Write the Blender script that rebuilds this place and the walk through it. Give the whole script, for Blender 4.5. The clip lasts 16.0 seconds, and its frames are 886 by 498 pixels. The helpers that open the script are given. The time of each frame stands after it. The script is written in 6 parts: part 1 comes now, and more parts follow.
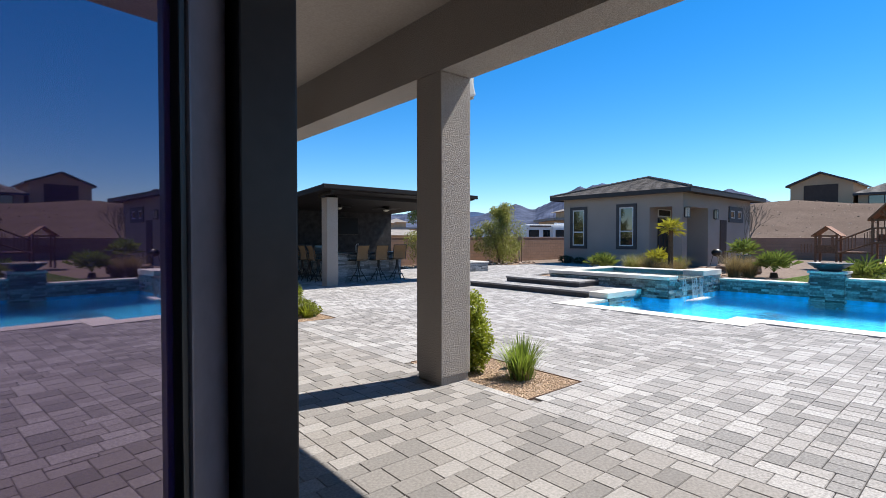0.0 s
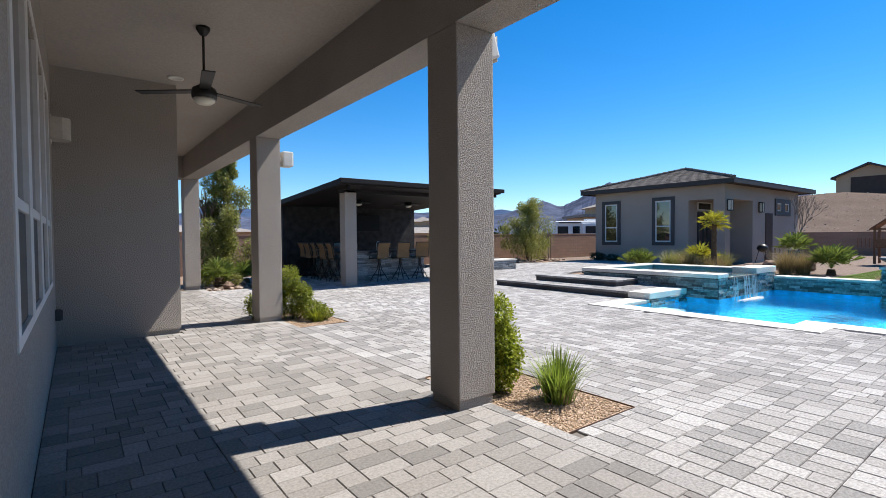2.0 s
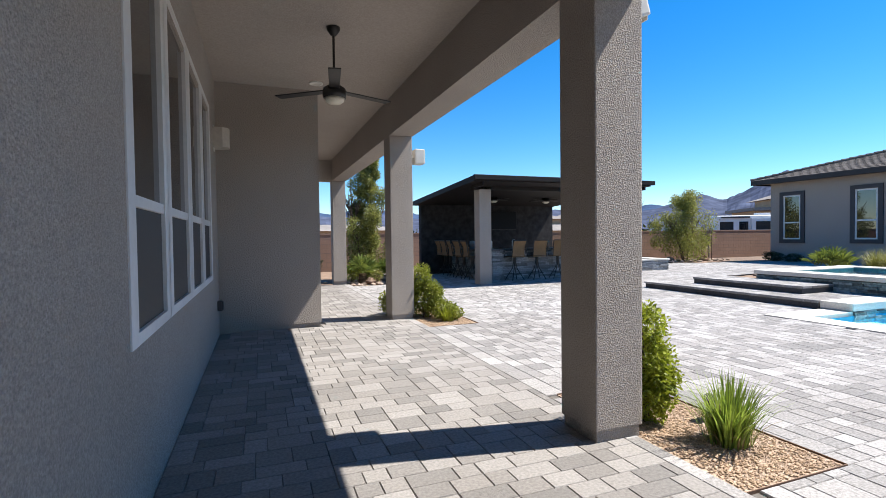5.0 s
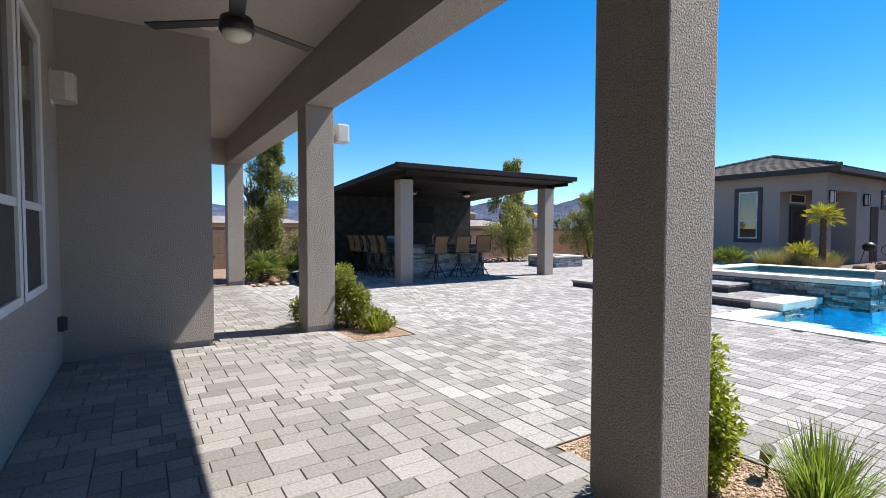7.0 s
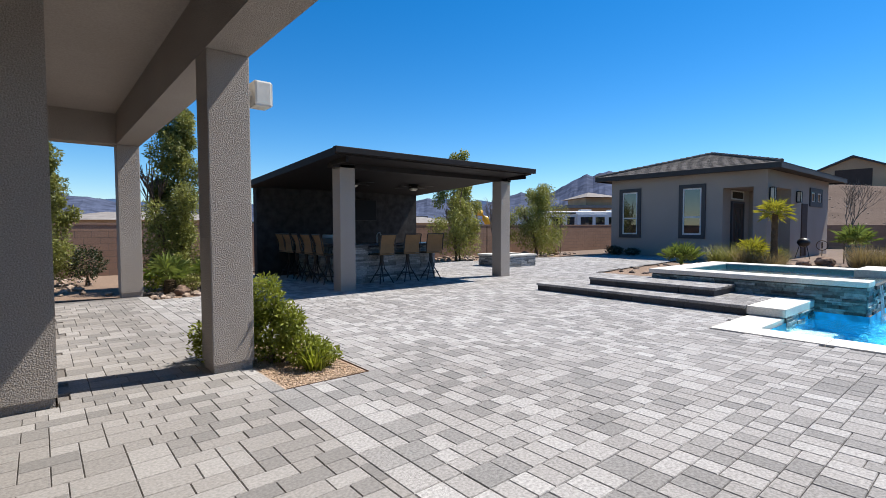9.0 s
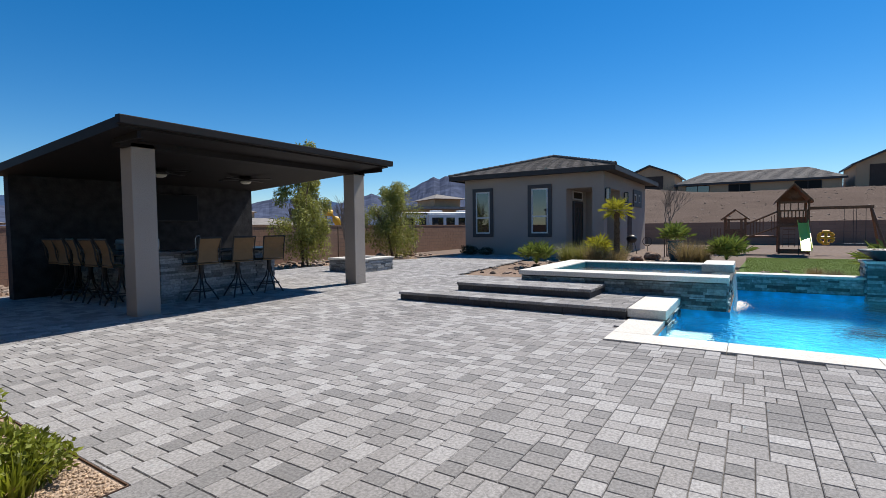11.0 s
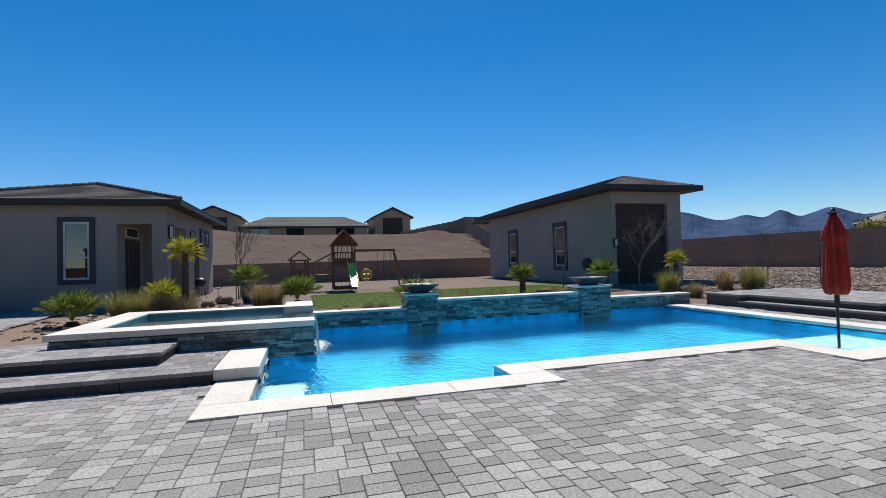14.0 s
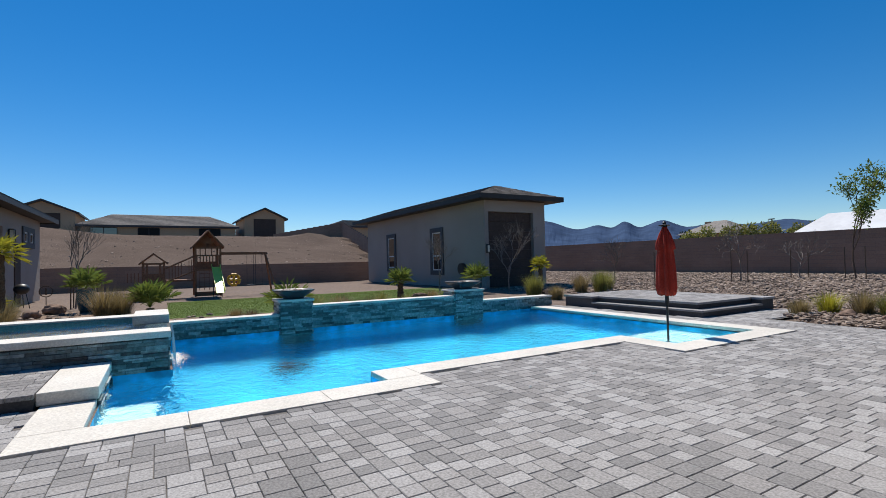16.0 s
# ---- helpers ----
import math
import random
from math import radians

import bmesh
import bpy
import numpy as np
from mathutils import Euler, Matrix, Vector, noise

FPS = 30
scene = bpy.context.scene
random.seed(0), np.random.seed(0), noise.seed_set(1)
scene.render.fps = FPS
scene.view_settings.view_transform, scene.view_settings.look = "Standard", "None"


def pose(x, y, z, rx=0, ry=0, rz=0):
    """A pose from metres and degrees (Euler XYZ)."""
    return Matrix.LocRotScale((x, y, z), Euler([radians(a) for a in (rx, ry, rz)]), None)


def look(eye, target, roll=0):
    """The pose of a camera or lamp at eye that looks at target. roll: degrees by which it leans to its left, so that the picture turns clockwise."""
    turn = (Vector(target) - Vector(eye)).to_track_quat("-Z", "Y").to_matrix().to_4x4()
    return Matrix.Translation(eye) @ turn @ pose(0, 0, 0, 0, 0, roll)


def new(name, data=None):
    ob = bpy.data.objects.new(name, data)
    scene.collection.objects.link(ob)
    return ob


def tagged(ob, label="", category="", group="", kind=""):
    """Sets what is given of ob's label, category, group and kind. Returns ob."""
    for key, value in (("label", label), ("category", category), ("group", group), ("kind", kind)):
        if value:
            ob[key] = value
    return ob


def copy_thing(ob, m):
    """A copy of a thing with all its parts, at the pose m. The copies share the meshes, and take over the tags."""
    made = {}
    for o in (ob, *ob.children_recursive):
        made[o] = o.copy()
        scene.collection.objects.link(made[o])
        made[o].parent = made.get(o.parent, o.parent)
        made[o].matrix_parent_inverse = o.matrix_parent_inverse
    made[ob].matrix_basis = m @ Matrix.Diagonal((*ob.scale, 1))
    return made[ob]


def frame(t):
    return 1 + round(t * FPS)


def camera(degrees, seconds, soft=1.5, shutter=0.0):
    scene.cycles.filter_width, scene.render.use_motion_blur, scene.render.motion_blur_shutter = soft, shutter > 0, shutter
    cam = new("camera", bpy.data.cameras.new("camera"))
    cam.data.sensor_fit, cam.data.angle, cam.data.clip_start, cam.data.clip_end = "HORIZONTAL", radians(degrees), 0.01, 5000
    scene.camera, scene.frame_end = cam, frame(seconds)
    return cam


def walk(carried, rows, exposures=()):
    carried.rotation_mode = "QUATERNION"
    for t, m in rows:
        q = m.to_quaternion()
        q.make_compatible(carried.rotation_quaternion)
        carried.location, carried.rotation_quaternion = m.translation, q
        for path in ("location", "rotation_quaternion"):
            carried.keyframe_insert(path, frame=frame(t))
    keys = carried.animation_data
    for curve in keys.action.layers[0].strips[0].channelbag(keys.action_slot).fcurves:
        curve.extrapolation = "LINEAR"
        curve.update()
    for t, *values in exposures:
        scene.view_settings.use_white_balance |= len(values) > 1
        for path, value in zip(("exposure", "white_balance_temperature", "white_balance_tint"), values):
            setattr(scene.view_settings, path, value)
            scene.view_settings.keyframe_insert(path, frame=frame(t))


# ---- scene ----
cam = camera(85.1, 16.0, 0.8)
PATH = [
    (0, (0.288, 0.255, 1.395), (1.587, 1.776, 1.354), -0.0),
    (0.5, (0.419, 0.486, 1.352), (1.76, 1.969, 1.303), -0.0),
    (1, (0.587, 0.675, 1.356), (1.903, 2.18, 1.308), -0.1),
    (1.5, (0.714, 0.824, 1.381), (1.984, 2.367, 1.33), -0.2),
    (2, (0.902, 0.858, 1.345), (2.113, 2.449, 1.297), -0.5),
    (2.5, (1.049, 0.866, 1.319), (2.112, 2.559, 1.27), -0.8),
    (3, (1.125, 1.001, 1.319), (1.961, 2.817, 1.271), -0.9),
    (3.5, (1.224, 1.044, 1.313), (1.894, 2.928, 1.265), -0.9),
    (6, (1.239, 1.71, 1.355), (2.091, 3.519, 1.291), -0.2),
    (6.5, (1.294, 2.119, 1.35), (2.262, 3.868, 1.279), 0.0),
    (7, (1.355, 2.504, 1.346), (2.424, 4.193, 1.27), 0.1),
    (7.5, (1.528, 2.936, 1.341), (2.679, 4.569, 1.26), 0.1),
    (8, (1.651, 3.302, 1.325), (2.843, 4.906, 1.244), 0.1),
    (8.5, (1.802, 3.684, 1.348), (3.045, 5.249, 1.262), 0.2),
    (9, (2.026, 4.04, 1.354), (3.308, 5.573, 1.266), -0.1),
    (9.5, (2.272, 4.374, 1.351), (3.627, 5.842, 1.259), 0.1),
    (10, (2.586, 4.681, 1.312), (4.097, 5.988, 1.226), -0.2),
    (12.5, (3.953, 5.678, 1.337), (5.758, 6.539, 1.316), -0.9),
    (13, (4.11, 5.686, 1.341), (6.01, 6.311, 1.372), -1.1),
    (13.5, (4.127, 5.645, 1.36), (6.127, 5.633, 1.402), -1.3),
    (14, (4.178, 5.666, 1.35), (6.099, 5.111, 1.397), -1.6),
    (14.5, (4.192, 5.672, 1.356), (5.994, 4.806, 1.403), -1.7),
    (15, (4.204, 5.674, 1.356), (5.961, 4.719, 1.408), -1.5),
    (15.5, (4.204, 5.672, 1.357), (5.949, 4.697, 1.413), -1.4),
    (16, (4.194, 5.654, 1.357), (5.917, 4.64, 1.409), -1.3),
]
walk(cam, [(t, look(eye, target, roll)) for t, eye, target, roll in PATH],
     [(0, 0.84), (1.5, 0.82), (2.5, 0.90), (3.5, 1.08), (6, 1.04), (7.5, 0.95), (8.5, 0.88), (9, 0.66), (10, 0.42), (12.5, 0.22), (14, 0.18), (16, 0.15)])

# ---- world, sun, exposure ----
SUN = Vector((0.545, -0.105, 0.832)).normalized()
world = bpy.data.worlds.new("sky")
scene.world = world
world.use_nodes = True
wn = world.node_tree.nodes
sky = wn.new("ShaderNodeTexSky")
sky.sky_type = "NISHITA"
sky.sun_disc = False
sky.sun_elevation = math.asin(SUN.z)
sky.sun_rotation = math.atan2(SUN.x, SUN.y)
sky.altitude = 700
sky.air_density, sky.dust_density, sky.ozone_density = 1.0, 0.1, 5.0
wn["Background"].inputs[1].default_value = 0.095
hue = wn.new("ShaderNodeHueSaturation")
hue.inputs["Saturation"].default_value = 1.35
world.node_tree.links.new(sky.outputs[0], hue.inputs["Color"])
world.node_tree.links.new(hue.outputs[0], wn["Background"].inputs[0])
sun_data = bpy.data.lights.new("sun", "SUN")
sun_data.energy, sun_data.angle, sun_data.color = 5.0, radians(0.53), (1.0, 0.95, 0.87)
sun = new("sun", sun_data)
sun.matrix_world = look(SUN * 60, (0, 0, 0))


# ---- materials ----
def nodes_of(name):
    m = bpy.data.materials.new(name)
    m.use_nodes = True
    return m, m.node_tree.nodes, m.node_tree.links, m.node_tree.nodes["Principled BSDF"]


def surface(name, colour, dark=0.75, grain=30.0, stain=1.5, rough=0.8, bump=0.2, bump_scale=None, metal=0.0,
            vary=0.0, tint=None, spec=None, speckle=0.0, coords="Object"):
    """A surface with grain, larger stains, relief, and change from piece to piece."""
    m, n, l, p = nodes_of(name)
    tc = n.new("ShaderNodeTexCoord")
    src = tc.outputs["Object"]
    if coords == "World":
        geo = n.new("ShaderNodeNewGeometry")
        src = geo.outputs["Position"]
    fine = n.new("ShaderNodeTexNoise")
    fine.inputs["Scale"].default_value, fine.inputs["Detail"].default_value = grain, 5
    big = n.new("ShaderNodeTexNoise")
    big.inputs["Scale"].default_value, big.inputs["Detail"].default_value = stain, 4
    l.new(src, fine.inputs["Vector"])
    l.new(src, big.inputs["Vector"])
    mix1 = n.new("ShaderNodeMix")
    mix1.data_type = "RGBA"
    mix1.inputs[6].default_value = (*[c * dark for c in colour], 1)
    mix1.inputs[7].default_value = (*[min(1, c * (2 - dark) ** 0.7) for c in colour], 1)
    r = n.new("ShaderNodeValToRGB")
    r.color_ramp.elements[0].position, r.color_ramp.elements[1].position = 0.33, 0.68
    l.new(fine.outputs[0], r.inputs[0])
    l.new(r.outputs[0], mix1.inputs[0])
    out = mix1.outputs[2]
    mul = n.new("ShaderNodeMix")
    mul.data_type, mul.blend_type = "RGBA", "MULTIPLY"
    mul.inputs[0].default_value = 0.55
    r2 = n.new("ShaderNodeValToRGB")
    r2.color_ramp.elements[0].position, r2.color_ramp.elements[1].position = 0.3, 0.7
    r2.color_ramp.elements[0].color = (0.7, 0.68, 0.66, 1)
    l.new(big.outputs[0], r2.inputs[0])
    l.new(out, mul.inputs[6])
    l.new(r2.outputs[0], mul.inputs[7])
    out = mul.outputs[2]
    if vary:
        info = n.new("ShaderNodeObjectInfo")
        geo2 = n.new("ShaderNodeNewGeometry")
        add = n.new("ShaderNodeMath")
        add.operation = "ADD"
        l.new(info.outputs["Random"], add.inputs[0])
        l.new(geo2.outputs["Random Per Island"], add.inputs[1])
        fr = n.new("ShaderNodeMath")
        fr.operation = "FRACT"
        l.new(add.outputs[0], fr.inputs[0])
        ramp = n.new("ShaderNodeValToRGB")
        lo = 1 - vary
        t = tint or (1, 1, 1)
        ramp.color_ramp.elements[0].color = (lo, lo, lo, 1)
        ramp.color_ramp.elements[1].color = (1, 1, 1, 1)
        e = ramp.color_ramp.elements.new(0.5)
        e.color = (*[(lo + 1) / 2 * k for k in t], 1)
        l.new(fr.outputs[0], ramp.inputs[0])
        m2 = n.new("ShaderNodeMix")
        m2.data_type, m2.blend_type = "RGBA", "MULTIPLY"
        m2.inputs[0].default_value = 1
        l.new(out, m2.inputs[6])
        l.new(ramp.outputs[0], m2.inputs[7])
        out = m2.outputs[2]
    l.new(out, p.inputs["Base Color"])
    p.inputs["Roughness"].default_value = rough
    p.inputs["Metallic"].default_value = metal
    p.inputs["Specular IOR Level"].default_value = (0.18 if rough >= 0.8 else 0.45) if spec is None else spec
    if bump:
        b = n.new("ShaderNodeBump")
        b.inputs["Strength"].default_value, b.inputs["Distance"].default_value = bump, 0.02
        if bump_scale:
            nb = n.new("ShaderNodeTexNoise")
            nb.inputs["Scale"].default_value, nb.inputs["Detail"].default_value = bump_scale, 5
            l.new(src, nb.inputs["Vector"])
            l.new(nb.outputs[0], b.inputs["Height"])
        else:
            l.new(fine.outputs[0], b.inputs["Height"])
        l.new(b.outputs[0], p.inputs["Normal"])
    return m


def plain(name, colour, rough=0.5, metal=0.0):
    m, n, l, p = nodes_of(name)
    p.inputs["Base Color"].default_value = (*colour, 1)
    p.inputs["Roughness"].default_value, p.inputs["Metallic"].default_value = rough, metal
    return m


def glass_like(name, colour, rough=0.02):
    m, n, l, p = nodes_of(name)
    p.inputs["Base Color"].default_value = (*colour, 1)
    p.inputs["Roughness"].default_value = rough
    p.inputs["Specular IOR Level"].default_value = 1.0
    p.inputs["IOR"].default_value = 1.9
    return m


M = {}
M["stucco"] = surface("stucco", (0.415, 0.366, 0.322), 0.74, 100, 0.6, 0.93, 0.85, 95, spec=0.45, coords="World")
M["stucco_roof"] = surface("stucco_ceiling", (0.44, 0.39, 0.345), 0.92, 40, 0.5, 0.93, 0.35, 60, coords="World")
M["stucco_bluegrey"] = surface("stucco_far", (0.375, 0.322, 0.284), 0.86, 30, 0.4, 0.93, 0.4, 45, coords="World")
M["charcoal_wall"] = surface("charcoal_plaster", (0.042, 0.040, 0.041), 0.6, 5, 1.1, 0.85, 0.3, 30, coords="World")
M["dark_trim"] = surface("dark_trim", (0.055, 0.05, 0.052), 0.85, 20, 2, 0.6, 0.1)
M["roof_metal"] = surface("bronze_metal", (0.016, 0.0125, 0.0115), 0.85, 8, 1, 0.65, 0.05, spec=0.25)
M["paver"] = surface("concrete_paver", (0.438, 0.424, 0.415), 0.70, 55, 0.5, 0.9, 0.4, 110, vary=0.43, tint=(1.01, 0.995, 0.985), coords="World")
# Warmer patio section; its colour is also lowered to deepen the roof's shade.
M["paver_patio_shade"] = surface("patio_paver_shaded", (0.340, 0.323, 0.310), 0.80, 55, 0.5, 0.9, 0.3, 120, vary=0.40, tint=(1.01, 0.995, 0.98), coords="World")
# Darker paver for risers; the shade on their faces is put into it.
M["paver_riser_shade"] = surface("paver_riser_shade", (0.10, 0.095, 0.095), 0.8, 40, 2, 0.9, 0.3, 90, vary=0.3, coords="World")
M["joint"] = surface("joint_sand", (0.17, 0.155, 0.143), 0.8, 80, 3, 0.95, 0.2, coords="World")
M["coping"] = surface("coping_stone", (0.69, 0.65, 0.58), 0.84, 45, 1.2, 0.75, 0.25, 50, coords="World")
M["ledger"] = surface("ledger_stone", (0.36, 0.43, 0.43), 0.6, 18, 3, 0.55, 0.5, 30, vary=0.85, tint=(0.85, 1.05, 1.08), coords="World")
M["ledger_grout"] = surface("ledger_backing", (0.10, 0.11, 0.11), 0.8, 25, 3, 0.9, 0.2, coords="World")
# Mottling in this plaster colour stands in for rippling sunlight under water.
M["pool_plaster"] = surface("pool_plaster", (0.013, 0.47, 0.77), 0.52, 3.6, 0.9, 0.7, 0.05, coords="World")
# Same plaster made paler: shallow water's brightness is put into its colour.
M["pool_shallow_lit"] = surface("shallow_lit_plaster", (0.60, 0.80, 0.83), 0.85, 3.5, 0.8, 0.7, 0.05, coords="World")
M["gravel"] = surface("gravel", (0.48, 0.36, 0.27), 0.55, 45, 0.6, 0.95, 0.9, 60, coords="World")
M["garden_gravel"] = surface("garden_gravel", (0.29, 0.205, 0.15), 0.5, 45, 0.6, 0.95, 0.9, 60, coords="World")
M["spa_tile"] = surface("spa_tile", (0.07, 0.29, 0.33), 0.7, 30, 3, 0.3, 0.1, coords="World")
M["dirt"] = surface("desert_ground", (0.20, 0.15, 0.12), 0.7, 9, 0.12, 0.95, 0.5, 14, coords="World")
M["slope"] = surface("embankment_gravel", (0.152, 0.117, 0.098), 0.6, 12, 0.25, 0.95, 0.5, 8, spec=0.0, coords="World")
M["lawn"] = surface("lawn", (0.105, 0.155, 0.036), 0.75, 70, 0.8, 0.95, 0.4, 90, coords="World")
M["block_wall"] = surface("tan_block", (0.355, 0.232, 0.172), 0.88, 25, 0.5, 0.95, 0.3, 40, vary=0.12, coords="World")
M["window_frame"] = surface("vinyl_frame", (0.72, 0.71, 0.70), 0.96, 20, 1, 0.45, 0.03)
M["black_glass"] = glass_like("window_glass", (0.012, 0.014, 0.016))
M["black_glass"].node_tree.nodes["Principled BSDF"].inputs["IOR"].default_value = 1.6
M["door_glass"] = glass_like("door_glass", (0.028, 0.014, 0.06))
M["door_glass"].node_tree.nodes["Principled BSDF"].inputs["IOR"].default_value = 1.95
M["door_glass"].node_tree.nodes["Principled BSDF"].inputs["Specular Tint"].default_value = (0.95, 0.78, 1.0, 1)
M["screen_mesh"] = surface("insect_screen", (0.05, 0.045, 0.042), 0.85, 200, 1, 0.6, 0.05)
M["bronze_frame"] = surface("bronze_frame", (0.046, 0.042, 0.044), 0.9, 25, 2, 0.38, 0.04)

m, n, l, p = nodes_of("pool_water")
p.inputs["Base Color"].default_value = (0.6, 0.95, 1.0, 1)
p.inputs["Transmission Weight"].default_value = 1.0
p.inputs["IOR"].default_value, p.inputs["Roughness"].default_value = 1.33, 0.02
geo = n.new("ShaderNodeNewGeometry")
wv = n.new("ShaderNodeTexNoise")
wv.inputs["Scale"].default_value, wv.inputs["Detail"].default_value = 8.0, 4
wv.inputs["Distortion"].default_value = 0.6
swell = n.new("ShaderNodeTexNoise")
swell.inputs["Scale"].default_value, swell.inputs["Detail"].default_value = 2.3, 2
swell.inputs["Distortion"].default_value = 1.0
both = n.new("ShaderNodeMath")
both.operation = "MULTIPLY_ADD"
both.inputs[1].default_value = 0.8
bp = n.new("ShaderNodeBump")
bp.inputs["Strength"].default_value, bp.inputs["Distance"].default_value = 1.0, 0.040
l.new(geo.outputs["Position"], wv.inputs["Vector"])
l.new(geo.outputs["Position"], swell.inputs["Vector"])
l.new(swell.outputs[0], both.inputs[0])
l.new(wv.outputs[0], both.inputs[2])
l.new(both.outputs[0], bp.inputs["Height"])
l.new(bp.outputs[0], p.inputs["Normal"])
M["water"] = m
M["falling_water"] = plain("falling_water", (0.86, 0.93, 0.97), 0.12)
M["falling_water"].node_tree.nodes["Principled BSDF"].inputs["Transmission Weight"].default_value = 0.55


# ---- builders ----
def box(bm, x0, x1, y0, y1, z0, z1):
    vs = [bm.verts.new((x, y, z)) for z in (z0, z1) for y in (y0, y1) for x in (x0, x1)]
    for f in ((0, 2, 3, 1), (4, 5, 7, 6), (0, 1, 5, 4), (2, 6, 7, 3), (0, 4, 6, 2), (1, 3, 7, 5)):
        bm.faces.new([vs[i] for i in f])
    return vs


def bevel(bm, w=0.01, seg=2):
    bmesh.ops.bevel(bm, geom=list(bm.edges), offset=w, segments=seg, profile=0.6, affect="EDGES", clamp_overlap=True)


def rbox(x0, x1, y0, y1, z0, z1, w=0.01, seg=2):
    bm = bmesh.new()
    box(bm, x0, x1, y0, y1, z0, z1)
    bevel(bm, w, seg)
    return bm


def tube(bm, pts, radii, n=8, cap=True):
    """A tube along points, its radius given at each."""
    rings = []
    for i, c in enumerate(pts):
        c = Vector(c)
        a = Vector(pts[min(i + 1, len(pts) - 1)]) - Vector(pts[max(i - 1, 0)])
        a.normalize()
        u = a.orthogonal().normalized() if abs(a.z) < 0.95 else Vector((1, 0, 0))
        u = (u - a * u.dot(a)).normalized()
        v = a.cross(u)
        r = radii[i] if isinstance(radii, (list, tuple)) else radii
        rings.append([bm.verts.new(c + (u * math.cos(k * math.tau / n) + v * math.sin(k * math.tau / n)) * r) for k in range(n)])
    for a, b in zip(rings, rings[1:]):
        for k in range(n):
            bm.faces.new((a[k], a[(k + 1) % n], b[(k + 1) % n], b[k]))
    if cap:
        bm.faces.new(rings[0][::-1])
        bm.faces.new(rings[-1])


def lathe(bm, profile, n=24, cx=0.0, cy=0.0):
    """Turn a profile of (radius, height) round the upright axis."""
    rings = [[bm.verts.new((cx + r * math.cos(k * math.tau / n), cy + r * math.sin(k * math.tau / n), z)) for k in range(n)] for r, z in profile]
    for a, b in zip(rings, rings[1:]):
        for k in range(n):
            bm.faces.new((a[k], a[(k + 1) % n], b[(k + 1) % n], b[k]))
    bm.faces.new(rings[0][::-1])
    bm.faces.new(rings[-1])


def mesh_of(name, bm, mat, smooth=False):
    bmesh.ops.recalc_face_normals(bm, faces=bm.faces)
    me = bpy.data.meshes.new(name)
    bm.to_mesh(me)
    bm.free()
    me.materials.append(M[mat] if isinstance(mat, str) else mat)
    if smooth:
        me.shade_smooth()
    return me


def part(name, bm, mat, parent=None, label="", smooth=False):
    ob = new(name, mesh_of(name, bm, mat, smooth))
    if parent is not None:
        ob.parent = parent
    if label:
        tagged(ob, label)
    return ob


def thing(name, x, y, z, label, category, group="", kind="", rz=0.0):
    ob = new(name)
    ob.matrix_world = pose(x, y, z, 0, 0, rz)
    ob.empty_display_size = 0.1
    return tagged(ob, label, category, group, kind)


def structure(name, bm, mat, label, category):
    return tagged(part(name, bm, mat), label, category, "", "structure")


def bx(*a):
    bm = bmesh.new()
    box(bm, *a)
    return bm


def boxes(*many):
    bm = bmesh.new()
    for a in many:
        box(bm, *a)
    return bm


# ---- ground, pool hole, paving ----
WATER = -0.13


def in_pool(x, y):
    if 9.35 < x < 14.95 and 3.39 < y < 6.2:
        return not (x > 11.9 and y > 5.5)
    if 9.89 < x < 14.95 and -1.23 <= y <= 3.39:
        return True
    return 8.85 < x < 14.95 and -3.52 < y < -1.23


def plane_cells(xs, ys, z, keep, name, mat):
    bm = bmesh.new()
    grid = {}

    def v(i, j):
        if (i, j) not in grid:
            grid[i, j] = bm.verts.new((xs[i], ys[j], z))
        return grid[i, j]
    for i in range(len(xs) - 1):
        for j in range(len(ys) - 1):
            if keep((xs[i] + xs[i + 1]) / 2, (ys[j] + ys[j + 1]) / 2):
                bm.faces.new((v(i, j), v(i + 1, j), v(i + 1, j + 1), v(i, j + 1)))
    return part(name, bm, mat)


PX = [8.85, 9.35, 9.89, 11.9, 14.95]
PY = [-3.52, -1.23, 3.39, 5.5, 6.2]
ground = plane_cells([-3000] + PX + [3000], [-3000] + PY + [3000], -0.06, lambda x, y: not in_pool(x, y), "ground", "dirt")
tagged(ground, "brown desert gravel ground", "ground", "", "structure")

# ---- pool ----
bm = bmesh.new()
FLOOR = -1.5


def pool_face(bm, a, b, z0=FLOOR, z1=-0.05):
    vs = [bm.verts.new(q) for q in ((*a, z0), (*b, z0), (*b, z1), (*a, z1))]
    bm.faces.new(vs)


OUT = [(9.35, 6.2), (9.35, 3.39), (9.89, 3.39), (9.89, -1.23), (8.85, -1.23), (8.85, -3.52), (14.95, -3.52), (14.95, 5.5), (11.9, 5.5), (11.9, 6.2)]
for a, b in zip(OUT, OUT[1:] + OUT[:1]):
    pool_face(bm, a, b)
for x0, x1, y0, y1, z in ((9.35, 14.95, 3.39, 6.2, FLOOR), (9.89, 14.95, -1.23, 3.39, FLOOR), (8.85, 14.95, -3.52, -1.23, FLOOR)):
    bm.faces.new([bm.verts.new(q) for q in ((x0, y0, z), (x1, y0, z), (x1, y1, z), (x0, y1, z))])
structure("pool_shell", bm, "pool_plaster", "light blue plastered swimming pool shell", "pool")
structure("pool_shelf", bx(8.86, 10.55, -3.51, -1.25, -1.49, -0.36), "pool_shallow_lit", "shallow sun shelf of the pool, plaster lightened for shallow water", "pool shelf")
structure("pool_step", bx(9.36, 10.78, 5.68, 6.19, -1.49, -0.40), "pool_shallow_lit", "entry step under water, plaster lightened for shallow water", "pool step")


